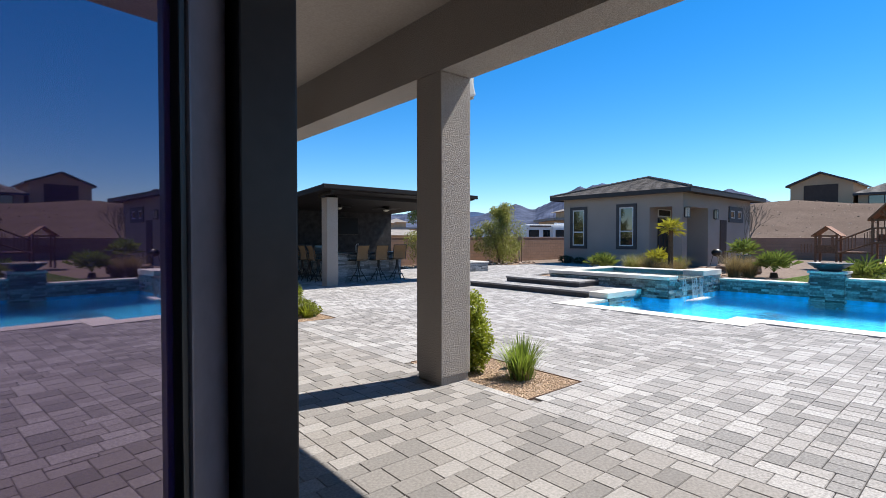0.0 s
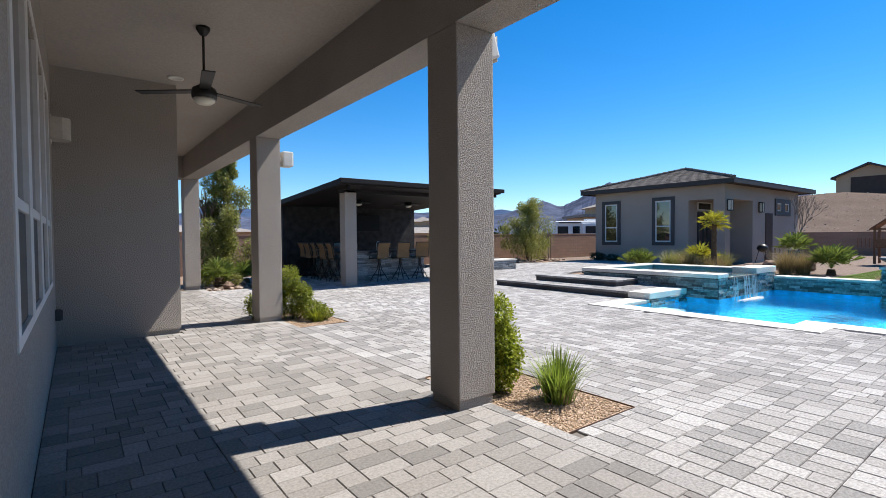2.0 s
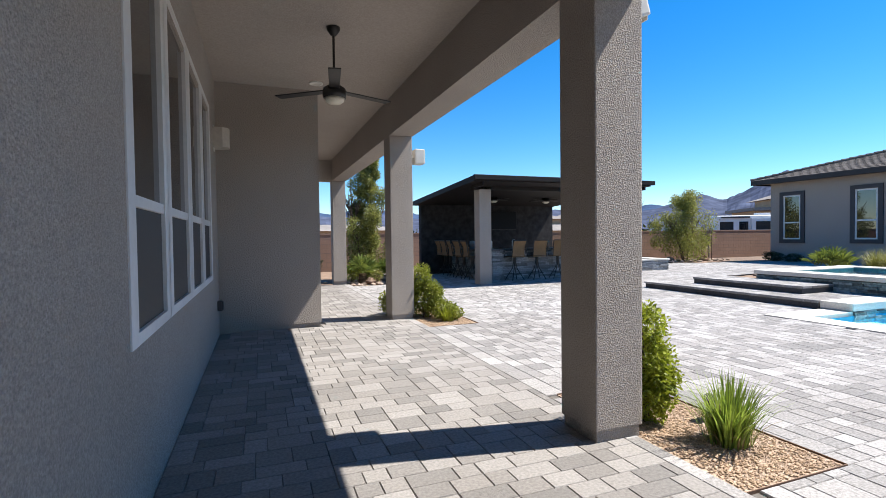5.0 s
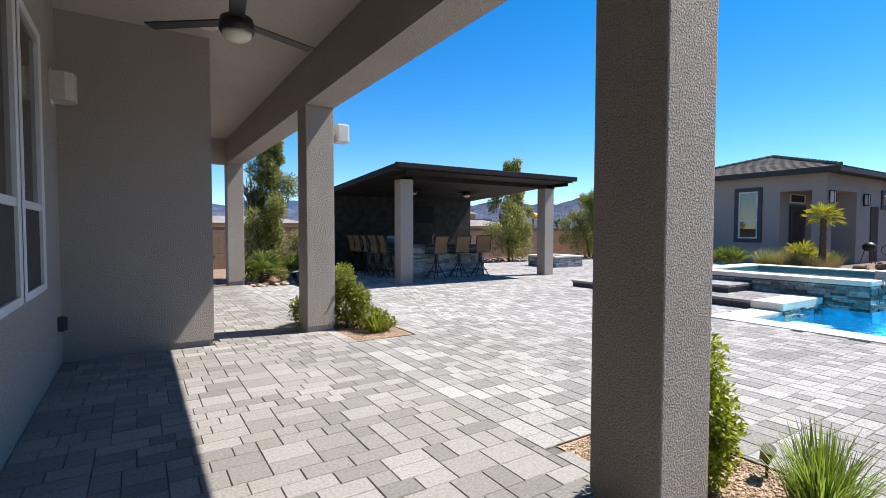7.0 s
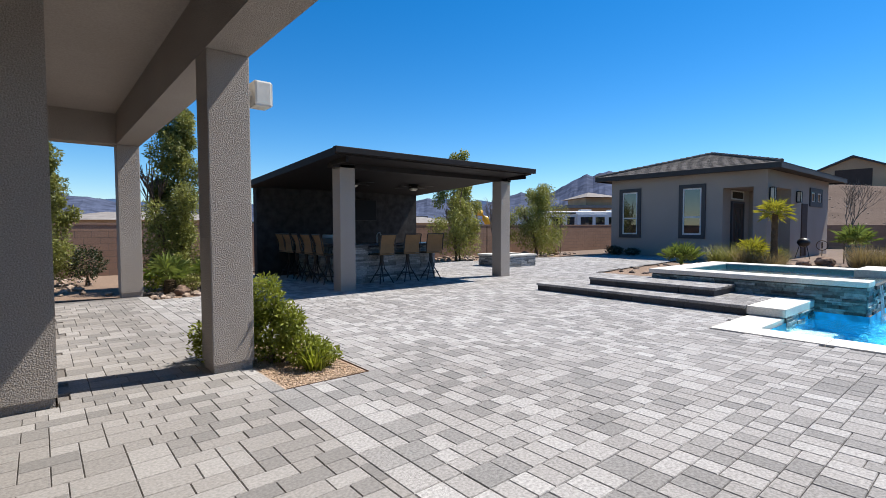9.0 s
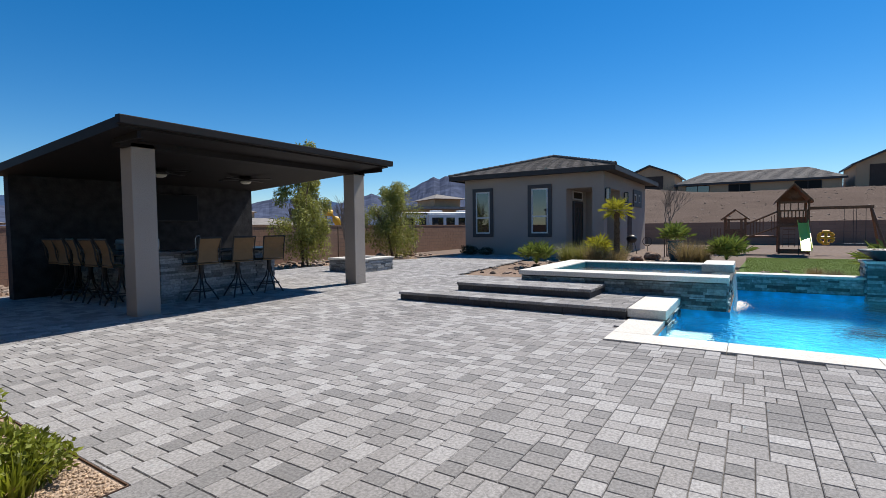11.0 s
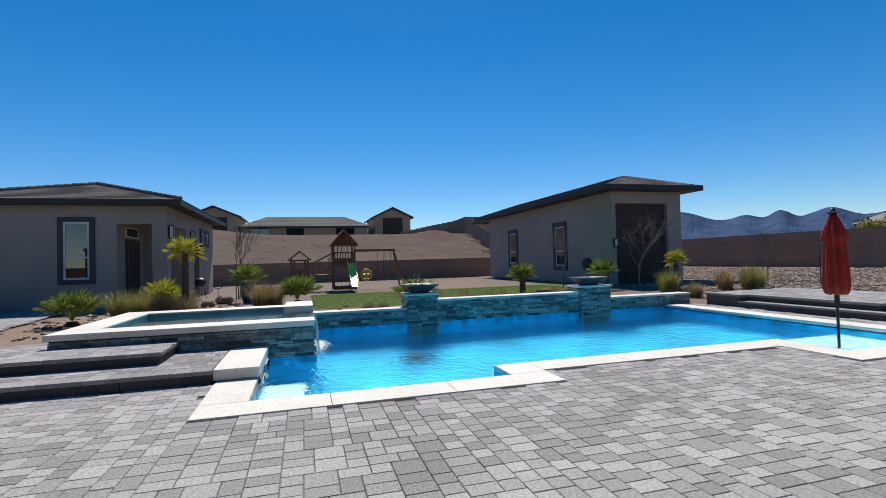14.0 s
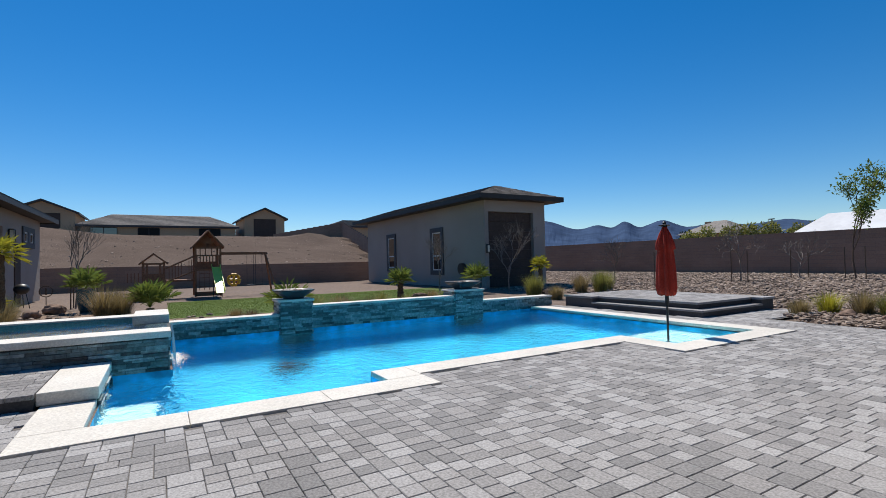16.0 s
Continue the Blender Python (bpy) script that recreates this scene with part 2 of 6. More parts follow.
def water_sheet(name, loops):
    """Still water: faces that all look up."""
    verts, faces = [], []
    for loop in loops:
        faces.append(list(range(len(verts), len(verts) + len(loop))))
        verts += loop
    me = bpy.data.meshes.new(name)
    me.from_pydata(verts, [], faces)
    me.materials.append(M["water"])
    ob = new(name, me)
    ob.visible_shadow = False
    return ob


water = water_sheet("pool_water", [[(x0, y0, WATER), (x1, y0, WATER), (x1, y1, WATER), (x0, y1, WATER)] for x0, x1, y0, y1 in
                                   ((9.35, 11.9, 5.5, 6.2), (9.35, 14.95, 3.39, 5.5), (9.89, 14.95, -1.23, 3.39), (8.85, 14.95, -3.52, -1.23))])
tagged(water, "clear rippled bright blue pool water", "water", "", "structure")

COPE = [(8.9, 9.35, 2.94, 6.68), (9.35, 11.9, 6.22, 6.68), (9.35, 9.89, 2.94, 3.39), (9.44, 9.89, -0.78, 2.94),
        (8.4, 9.89, -1.23, -0.78), (8.4, 8.85, -3.52, -1.23), (8.4, 14.9, -3.97, -3.52)]
pool_coping = thing("pool_coping", 9, 3, 0, "cream textured stone coping round the pool", "coping", "", "structure")
for x0, x1, y0, y1 in COPE:
    along_x = x1 - x0 > y1 - y0
    length = max(x1 - x0, y1 - y0)
    n = max(1, round(length / 1.2))
    for i in range(n):
        a, b = i / n, (i + 1) / n
        s = (x0 + (x1 - x0) * a + 0.002, x0 + (x1 - x0) * b - 0.002, y0, y1) if along_x else (x0, x1, y0 + (y1 - y0) * a + 0.002, y0 + (y1 - y0) * b - 0.002)
        part("coping_stone", rbox(s[0] - 9, s[1] - 9, s[2] - 3, s[3] - 3, -0.08, 0.013, 0.010), "coping", pool_coping)


def ledger(parent, x0, x1, z0, z1, face, at, tone="ledger", lo=0.12, hi=0.38):
    """Courses of split stone on an upright face: face 'x-' looks down x, and so on; at is its plane."""
    bm = bmesh.new()
    rnd = random.Random(int(abs(x0 * 71 + at * 37 + z0 * 13) * 10))
    z = z0
    while z < z1 - 0.02:
        h = min(rnd.choice((0.035, 0.045, 0.06)), z1 - z)
        u = x0
        while u < x1 - 0.01:
            w = min(rnd.uniform(lo, hi), x1 - u)
            d = rnd.uniform(0.010, 0.042)
            g = 0.0025
            if face == "x-":
                box(bm, at - d, at + 0.01, u + g, u + w - g, z + g, z + h - g)
            elif face == "x+":
                box(bm, at - 0.01, at + d, u + g, u + w - g, z + g, z + h - g)
            elif face == "y-":
                box(bm, u + g, u + w - g, at - d, at + 0.01, z + g, z + h - g)
            else:
                box(bm, u + g, u + w - g, at - 0.01, at + d, z + g, z + h - g)
            u += w
        z += h
    ob = part("ledger_cladding", bm, tone, parent)
    tagged(ob, "", "", "", "stuff")
    return ob


# raised spa
SX0, SX1, SY0, SY1, SZ = 11.95, 15.1, 5.55, 9.0, 0.49
spa = thing("spa", 13.5, 7.2, 0, "raised square spa clad in teal ledger stone with cream coping", "spa")


def rel(t, x0, x1, y0, y1, z0, z1):
    o = t.matrix_world.translation
    return x0 - o.x, x1 - o.x, y0 - o.y, y1 - o.y, z0 - o.z, z1 - o.z


part("wall", boxes(rel(spa, SX0, SX1, SY0, SY0 + 0.3, -1.5, 0.40), rel(spa, SX0, SX1, SY1 - 0.3, SY1, -0.1, 0.40),
                   rel(spa, SX0, SX0 + 0.3, SY0 + 0.3, SY1 - 0.3, -1.5, 0.40), rel(spa, SX1 - 0.3, SX1, SY0 + 0.3, SY1 - 0.3, -0.1, 0.40)), "ledger_grout", spa)
for q in ((SX0 - 0.06, SX1 + 0.05, SY1 - 0.45, SY1 + 0.05), (SX0 - 0.06, SX0 + 0.45, SY0 - 0.03, SY1 - 0.45),
          (SX1 - 0.45, SX1 + 0.05, SY0 + 0.5, SY1 - 0.45)):
    part("coping_stone", rbox(*rel(spa, *q, 0.40, SZ), 0.012), "coping", spa)
part("corner_cap", rbox(*rel(spa, 13.9, SX1 + 0.05, SY0 - 0.04, SY0 + 0.5, 0.40, SZ + 0.06), 0.012), "coping", spa)
part("spillway", rbox(*rel(spa, SX0 + 0.45, 13.9, SY0 - 0.05, SY0 + 0.3, 0.33, 0.402), 0.01), "ledger_grout", spa)
part("basin", bx(*rel(spa, SX0 + 0.3, SX1 - 0.3, SY0 + 0.3, SY1 - 0.3, -0.6, -0.55)), "pool_plaster", spa)
part("tile_band", boxes(rel(spa, SX0 + 0.45, SX1 - 0.45, SY1 - 0.458, SY1 - 0.451, -0.5, 0.465), rel(spa, SX0 + 0.451, SX0 + 0.458, SY0 + 0.3, SY1 - 0.46, -0.5, 0.465),
                         rel(spa, SX1 - 0.458, SX1 - 0.451, SY0 + 0.5, SY1 - 0.46, -0.5, 0.465)), "spa_tile", spa, "teal glazed tile band")
water_sheet("water", [[(x - 13.5, y - 7.2, 0.41) for x, y in ((SX0 + 0.4, SY0), (13.9, SY0), (SX1 - 0.4, SY0 + 0.4), (SX1 - 0.4, SY1 - 0.4), (SX0 + 0.4, SY1 - 0.4))]]).parent = spa
bm = bmesh.new()
r = random.Random(6)
for _ in range(800):
    bmesh.ops.create_icosphere(bm, subdivisions=1, radius=r.uniform(0.003, 0.009), matrix=Matrix.Translation((13.5 + abs(r.gauss(0, 0.35)) * r.choice((-1, -1, 0.6)) - 13.5, SY0 - 7.2 - 0.07 - abs(r.gauss(0, 0.09)), WATER)) @ Matrix.Diagonal((2.6, 1.3, 0.3, 1)))
tagged(part("foam", bm, "coping", spa, "white churned foam"), "", "", "", "stuff")
bm = bmesh.new()
for _ in range(34):
    x = r.uniform(12.5, 13.85) - 13.5
    y = SY0 - 7.2 - 0.055 - r.uniform(0, 0.025)
    tube(bm, [(x, y, 0.395), (x + r.uniform(-.01, .01), y - 0.02, 0.2), (x + r.uniform(-.02, .02), y - 0.035, WATER - 0.01)], [0.003, r.uniform(0.002, 0.005), 0.004], 5)
tagged(part("water_fall", bm, "falling_water", spa, "thin sheet of falling water"), "", "", "", "stuff")
ledger(spa, SY0 - 7.2, SY1 - 7.2, 0.15, 0.40, "x-", SX0 - 13.5)
ledger(spa, SX0 - 13.5, SX1 - 13.5, -0.5, 0.40, "y-", SY0 - 7.2)
ledger(spa, SY0 - 7.2, 6.25 - 7.2, -0.5, 0.15, "x-", SX0 - 13.5)

# raised back wall with two pillars
back = thing("water_wall", 15.0, 0, 0, "raised pool wall of teal ledger stone with cream cap", "wall", "", "structure")
for y0, y1, top in ((3.42, 5.5, 0.30), (-1.0, 2.75, 0.46), (-4.4, -1.85, 0.29)):
    part("wall", bx(0, 0.28, y0, y1, -1.5, top - 0.05), "ledger_grout", back)
    part("cap", rbox(-0.05, 0.33, y0, y1, top - 0.05, top, 0.008), "coping", back)
    ledger(back, y0, y1, -0.5, top - 0.05, "x-", 0.0)
for y0, y1 in ((2.75, 3.42), (-1.85, -1.0)):
    part("pillar", bx(-0.08, 0.5, y0, y1, -1.5, 0.56), "ledger_grout", back)
    part("cap", rbox(-0.13, 0.55, y0 - 0.05, y1 + 0.05, 0.56, 0.61, 0.008), "coping", back)
    ledger(back, y0, y1, -0.5, 0.56, "x-", -0.08)
    ledger(back, -0.08, 0.5, -0.5, 0.56, "y+", y1)
    ledger(back, -0.08, 0.5, -0.5, 0.56, "y-", y0)

def step_pavers(parent, x0, x1, y0, y1, z, mat="paver"):
    """Courses of pavers on a tread, each with its own edges."""
    bm = bmesh.new()
    r = random.Random(int(x1 * 100 + y1 * 10))
    x = x0
    while x < x1 - 0.03:
        w = min(r.choice((0.145, 0.145, 0.21)), x1 - x)
        y = y0 - r.uniform(0, 0.15)
        while y < y1:
            h = r.choice((0.145, 0.215, 0.215, 0.285))
            a, b_ = max(y, y0), min(y + h, y1)
            if b_ - a > 0.03:
                top = z - r.uniform(0, 0.0015)
                v = [bm.verts.new(q) for q in ((x + .002, a + .002, top - .008), (x + w - .002, a + .002, top - .008), (x + w - .002, b_ - .002, top - .008), (x + .002, b_ - .002, top - .008),
                                               (x + .007, a + .007, top), (x + w - .007, a + .007, top), (x + w - .007, b_ - .007, top), (x + .007, b_ - .007, top))]
                bm.faces.new(v[4:])
                for k in range(4):
                    bm.faces.new((v[k], v[(k + 1) % 4], v[4 + (k + 1) % 4], v[4 + k]))
            y += h
        x += w
    tagged(part("tread_pavers", bm, mat, parent), "", "", "", "stuff")
    part("tread_bed", bx(x0, x1, y0, y1, z - 0.05, z - 0.012), "joint", parent)


def nosing(parent, y0, y1):
    n = round((y1 - y0) / 0.215)
    for k in range(n):
        a, b_ = y0 + (y1 - y0) * k / n, y0 + (y1 - y0) * (k + 1) / n
        part("nosing_stone", rbox(-0.035, 0.247, a + 0.0015, b_ - 0.0015, 0.10, 0.15, 0.009), "paver", parent)


def riser_blocks(parent, y0, y1, z0, z1):
    n = round((y1 - y0) / 0.3)
    for k in range(n):
        a, b_ = y0 + (y1 - y0) * k / n, y0 + (y1 - y0) * (k + 1) / n
        part("riser_block", rbox(-0.02, 0.05, a + 0.002, b_ - 0.002, z0, z1 - 0.002, 0.006), "paver_riser_shade", parent)


# paved steps up to the spa
step_low = thing("paved_step", 10.35, 8.7, 0, "low wide step paved with grey concrete pavers", "step")
part("riser", rbox(0, 1.6, -1.98, 2.05, -0.05, 0.11, 0.006), "paver_riser_shade", step_low)
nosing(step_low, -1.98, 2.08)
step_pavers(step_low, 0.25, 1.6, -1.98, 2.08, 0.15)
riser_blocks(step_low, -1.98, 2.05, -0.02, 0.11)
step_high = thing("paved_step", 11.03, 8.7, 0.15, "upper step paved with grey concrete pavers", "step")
part("riser", rbox(0, 0.92, -1.28, 1.2, 0, 0.11, 0.006), "paver_riser_shade", step_high)
nosing(step_high, -1.3, 1.22)
step_pavers(step_high, 0.25, 0.92, -1.3, 1.22, 0.15)
riser_blocks(step_high, -1.28, 1.2, 0.0, 0.11)
block = thing("coping_block", 11.1, 6.46, 0, "cream stone block at the step beside the pool", "block")
part("cap", rbox(-0.75, 0.8, -0.26, 0.25, 0.02, 0.15, 0.012), "coping", block)
ledger(block, -0.72, 0.8, -0.35, 0.02, "y-", -0.24)

# platform with a step cut into its corner
deck = thing("paved_platform", 12.5, -6, 0, "raised platform paved with grey pavers and a corner step", "platform")
part("riser", boxes((-1.78, 2.1, -1.6, 1.15, -0.05, 0.25), (1.1, 2.1, 1.15, 1.4, -0.05, 0.25), (-2.03, -1.78, -1.6, -1.06, -0.05, 0.25)), "paver_riser_shade", deck)
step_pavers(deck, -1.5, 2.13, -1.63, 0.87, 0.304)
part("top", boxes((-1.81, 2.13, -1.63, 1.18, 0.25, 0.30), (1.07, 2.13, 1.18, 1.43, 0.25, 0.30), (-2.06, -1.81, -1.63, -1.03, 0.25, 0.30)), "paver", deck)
part("step", boxes((-2.03, 1.1, 1.15, 1.4, -0.05, 0.11), (-2.03, -1.78, -1.06, 1.15, -0.05, 0.11)), "paver_riser_shade", deck)
part("tread", boxes((-2.06, 1.1, 1.153, 1.43, 0.11, 0.15), (-2.06, -1.783, -1.06, 1.153, 0.11, 0.15)), "paver", deck)

# ---- house and covered patio ----
XW = 0.685
house = tagged(new("house_wall"), "grey-brown stucco house wall with a row of windows", "wall", "", "structure")
WIN = [(3.8, 4.66), (4.82, 5.75), (5.9, 6.75), (6.9, 7.72)]
WZ0, WZ1 = 0.84, 2.98
bm = bmesh.new()
for y0, y1, z0, z1 in ((-8, -0.75, 0, 3.6), (-0.75, 1.30, 2.6, 3.6), (1.30, WIN[0][0], 0, 3.6), (WIN[0][0], WIN[-1][1], 0, WZ0), (WIN[0][0], WIN[-1][1], WZ1, 3.6), (WIN[-1][1], 8.73, 0, 3.6)):
    box(bm, XW - 0.22, XW, y0, y1, z0 - 0.1, z1)
part("wall", bm, "stucco", house)
bump_out = structure("wall_bump_out", boxes((XW - 0.3, 2.1, 8.73, 15.3, 0.06, 3.6), (XW - 0.3, 2.085, 8.745, 15.3, -0.1, 0.06)), "stucco", "grey stucco projecting house wall", "wall")
ceiling = structure("ceiling", bx(XW - 0.3, 3.3, -8, 15.7, 3.56, 3.75), "stucco_roof", "grey stucco patio ceiling", "ceiling")
beam = structure("patio_beam", boxes((3.22, 3.6, -8, 15.69, 2.975, 3.9), (2.1, 3.22, 15.31, 15.69, 2.975, 3.56)), "stucco", "grey stucco beam over the patio columns", "beam")
roof_top = structure("roof", bx(XW - 6, 3.6, -8, 15.7, 3.9, 4.0), "roof_metal", "patio roof", "roof")


def column(y):
    c = thing("patio_column", 3.41, y + 0.19, 0, "square textured grey stucco patio column", "column", "patio columns")
    part("shaft", rbox(-0.19, 0.19, -0.19, 0.19, 0.07, 2.974, 0.012), "stucco", c)
    part("base", rbox(-0.175, 0.175, -0.175, 0.175, -0.05, 0.07, 0.005), "stucco", c)
    return c


for y in (-1.35, 3.715, 8.78, 15.31):
    column(y)

# interior behind the door, closed
structure("room", boxes((-6, XW - 0.22, -8.2, -8, -0.1, 3.7), (-6.2, -6, -8.2, 9, -0.1, 3.7), (-6, XW - 0.3, 8.8, 9, -0.1, 3.7), (-6, XW - 0.22, -8, 8.8, 3.6, 3.7), (-6, XW - 0.22, -8, 8.8, -0.1, -0.01)), "stucco_roof", "plain room inside the house", "room")

# ---- pavilion ----
pav = thing("pavilion", 9.3, 15, 0, "open pavilion with dark flat roof and charcoal back wall", "pavilion")
bm = bmesh.new()
vs = [bm.verts.new((x - 9.3, y - 15, z)) for x, y, z in ((6.44, 12.55, 2.77), (12.25, 12.55, 2.77), (12.25, 17.9, 2.47), (6.44, 17.9, 2.47), (6.44, 12.55, 2.92), (12.25, 12.55, 2.92), (12.25, 17.9, 2.62), (6.44, 17.9, 2.62))]
for f in ((0, 3, 2, 1), (4, 5, 6, 7), (0, 1, 5, 4), (1, 2, 6, 5), (2, 3, 7, 6), (3, 0, 4, 7)):
    bm.faces.new([vs[i] for i in f])
part("roof", bm, "roof_metal", pav)
part("beam", rbox(*rel(pav, 6.75, 12.2, 13.24, 13.5, 2.62, 2.80), 0.01), "roof_metal", pav)
part("wall", bx(*rel(pav, 6.65, 12.15, 17.6, 17.85, 0, 2.5)), "charcoal_wall", pav)
for x in (6.9, 11.81):
    part("post", rbox(*rel(pav, x, x + 0.36, 13.24, 13.58, 0, 2.70), 0.012), "stucco", pav)


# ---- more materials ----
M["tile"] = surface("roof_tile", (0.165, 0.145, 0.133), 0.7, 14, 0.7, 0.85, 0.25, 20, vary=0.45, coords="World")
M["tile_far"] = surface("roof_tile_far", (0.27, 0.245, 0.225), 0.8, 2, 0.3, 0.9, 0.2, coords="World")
M["house_tan"] = surface("tan_stucco", (0.54, 0.365, 0.235), 0.9, 8, 0.3, 0.95, 0.1, coords="World")
M["dark_door"] = surface("dark_roller_door", (0.088, 0.062, 0.052), 0.85, 10, 1, 0.8, 0.1)
M["brown_cedar"] = surface("cedar", (0.25, 0.115, 0.06), 0.65, 20, 2, 0.75, 0.2)
M["yellow_green"] = plain("slide_plastic", (0.82, 0.82, 0.17), 0.3)
M["yellow"] = plain("yellow_plastic", (0.75, 0.42, 0.03), 0.4)
M["red_cloth"] = surface("red_canvas", (0.36, 0.035, 0.022), 0.75, 40, 4, 0.85, 0.25)
M["sling"] = surface("tan_sling", (0.26, 0.16, 0.08), 0.85, 90, 3, 0.8, 0.1)
M["black_metal"] = surface("black_metal", (0.022, 0.02, 0.019), 0.85, 20, 3, 0.45, 0.05)
M["white_plastic"] = surface("white_plastic", (0.68, 0.66, 0.60), 0.95, 10, 2, 0.5, 0.02)
M["lamp_glass"] = surface("frosted_glass", (0.70, 0.66, 0.55), 0.95, 10, 2, 0.35, 0.0)
M["screen"] = surface("tv_screen", (0.006, 0.006, 0.007), 0.9, 10, 1, 0.5, 0.0, spec=0.2)
M["granite"] = surface("granite_top", (0.13, 0.125, 0.125), 0.6, 90, 3, 0.3, 0.02)
M["steel"] = plain("brushed_steel", (0.55, 0.55, 0.55), 0.3, 1.0)
M["bowl"] = surface("slate_bowl", (0.058, 0.066, 0.074), 0.8, 30, 4, 0.5, 0.1)
M["blue_pot"] = surface("blue_glaze", (0.02, 0.05, 0.09), 0.8, 8, 3, 0.2, 0.02)
M["teal_pot"] = surface("teal_glaze", (0.03, 0.10, 0.12), 0.8, 8, 3, 0.25, 0.02)
M["bark"] = surface("bark", (0.15, 0.105, 0.075), 0.65, 25, 4, 0.95, 0.6)
M["grey_twig"] = surface("grey_bark", (0.22, 0.185, 0.16), 0.7, 20, 4, 0.9, 0.3)
M["rock"] = surface("river_rock", (0.46, 0.37, 0.305), 0.6, 10, 3, 0.9, 0.4, vary=0.72, tint=(1.05, 0.97, 0.9), coords="World")
M["pebble"] = surface("tan_pebble", (0.62, 0.45, 0.31), 0.6, 30, 3, 0.9, 0.3, vary=0.5, coords="World")
M["boulder"] = surface("boulder", (0.24, 0.165, 0.125), 0.6, 8, 2, 0.95, 0.8, 10, coords="World")
# Far ranges: the blue of aerial haze is put into the rock colour.
M["mountain"] = surface("mountain_haze_blue", (0.080, 0.096, 0.148), 0.65, 0.03, 0.009, 1.0, 0.0, spec=0.0, coords="World")
M["far_hazed"] = surface("far_range_haze_blue", (0.055, 0.088, 0.160), 0.8, 0.02, 0.006, 1.0, 0.0, spec=0.0, coords="World")
M["white_paint"] = surface("white_paint", (0.74, 0.74, 0.74), 0.95, 3, 0.5, 0.4, 0.0)
M["edging"] = surface("steel_edging", (0.16, 0.10, 0.07), 0.8, 30, 3, 0.8, 0.1)
M["frond_dry"] = surface("dry_thatch", (0.13, 0.092, 0.055), 0.6, 30, 4, 0.95, 0.4)


def leaf_mat(name, colour, vary=0.55, thin=0.35, tint=(1.1, 1.05, 0.7)):
    m = surface(name, colour, 0.8, 12, 2, 0.55, 0.0, vary=vary, tint=tint, coords="World")
    n, l = m.node_tree.nodes, m.node_tree.links
    p, o = n["Principled BSDF"], n["Material Output"]
    tr = n.new("ShaderNodeBsdfTranslucent")
    mx = n.new("ShaderNodeMixShader")
    mx.inputs[0].default_value = thin
    l.new(p.inputs["Base Color"].links[0].from_socket, tr.inputs[0])
    l.new(p.outputs[0], mx.inputs[1])
    l.new(tr.outputs[0], mx.inputs[2])
    l.new(mx.outputs[0], o.inputs[0])
    return m


M["leaf_hedge"] = leaf_mat("hedge_leaf", (0.42, 0.49, 0.055), 0.5, 0.45)
M["leaf_shrub"] = leaf_mat("shrub_leaf", (0.31, 0.36, 0.05), 0.55, 0.4)
M["leaf_tree"] = leaf_mat("tree_leaf", (0.17, 0.22, 0.055))
M["leaf_olive"] = leaf_mat("olive_leaf", (0.33, 0.34, 0.10))
M["leaf_grass"] = leaf_mat("grass_blade", (0.36, 0.50, 0.09), 0.6)
M["leaf_palm"] = leaf_mat("palm_leaf", (0.52, 0.50, 0.06), 0.45)
M["leaf_fan"] = leaf_mat("fan_palm_leaf", (0.22, 0.29, 0.07), 0.45)
M["leaf_straw"] = leaf_mat("straw_grass", (0.38, 0.30, 0.16), 0.55)
M["leaf_dark"] = leaf_mat("dark_shrub_leaf", (0.045, 0.065, 0.025))
M["leaf_spring"] = leaf_mat("spring_leaf", (0.20, 0.28, 0.06))
M["turf"] = leaf_mat("turf_blade", (0.12, 0.17, 0.04), 0.3, 0.6)
M["leaf_ever"] = leaf_mat("evergreen_leaf", (0.33, 0.355, 0.105), 0.6, 0.45)
M["leaf_mid"] = leaf_mat("young_tree_leaf", (0.40, 0.42, 0.11), 0.6, 0.45)
M["leaf_brown"] = leaf_mat("dry_brown_twig", (0.22, 0.16, 0.11), 0.5)
M["fascia"] = surface("bronze_fascia", (0.034, 0.027, 0.025), 0.85, 8, 1, 0.6, 0.05)
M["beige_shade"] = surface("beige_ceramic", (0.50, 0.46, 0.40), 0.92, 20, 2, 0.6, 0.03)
# Lighter copy of the door frame; bounced daylight is put into its colour.
M["frame_lit"] = surface("bounce_lit_frame", (0.17, 0.15, 0.18), 0.9, 25, 2, 0.35, 0.03)


# ---- plants ----
def leaf(bm, c, d, u, length, width):
    """A folded leaf: four corners and a raised middle."""
    s = d.cross(u).normalized() * width / 2
    a, b = c, c + d * length
    m = c + d * length * 0.45
    v = [bm.verts.new(q) for q in (a, m + s, b, m - s)]
    bm.faces.new((v[0], v[1], v[2]))
    bm.faces.new((v[0], v[2], v[3]))


def rand_dir(r, up=0.0):
    while True:
        v = Vector((r.uniform(-1, 1), r.uniform(-1, 1), r.uniform(-1, 1) + up))
        if 0.05 < v.length < 1.2:
            return v.normalized()


def foliage(bm, r, c, rad, count, size, hollow=0.55, flat_side=None):
    """Leaves over a lumpy rounded mass."""
    c = Vector(c)
    for _ in range(count):
        d = rand_dir(r)
        k = r.uniform(hollow, 1.0) * (0.82 + 0.3 * noise.noise(d * 2.2 + c))
        q = c + Vector((d.x * rad[0], d.y * rad[1], d.z * rad[2])) * k
        ld = (d * 0.6 + rand_dir(r, 0.2)).normalized()
        leaf(bm, q, ld, rand_dir(r), size * r.uniform(0.7, 1.3), size * r.uniform(0.35, 0.6))


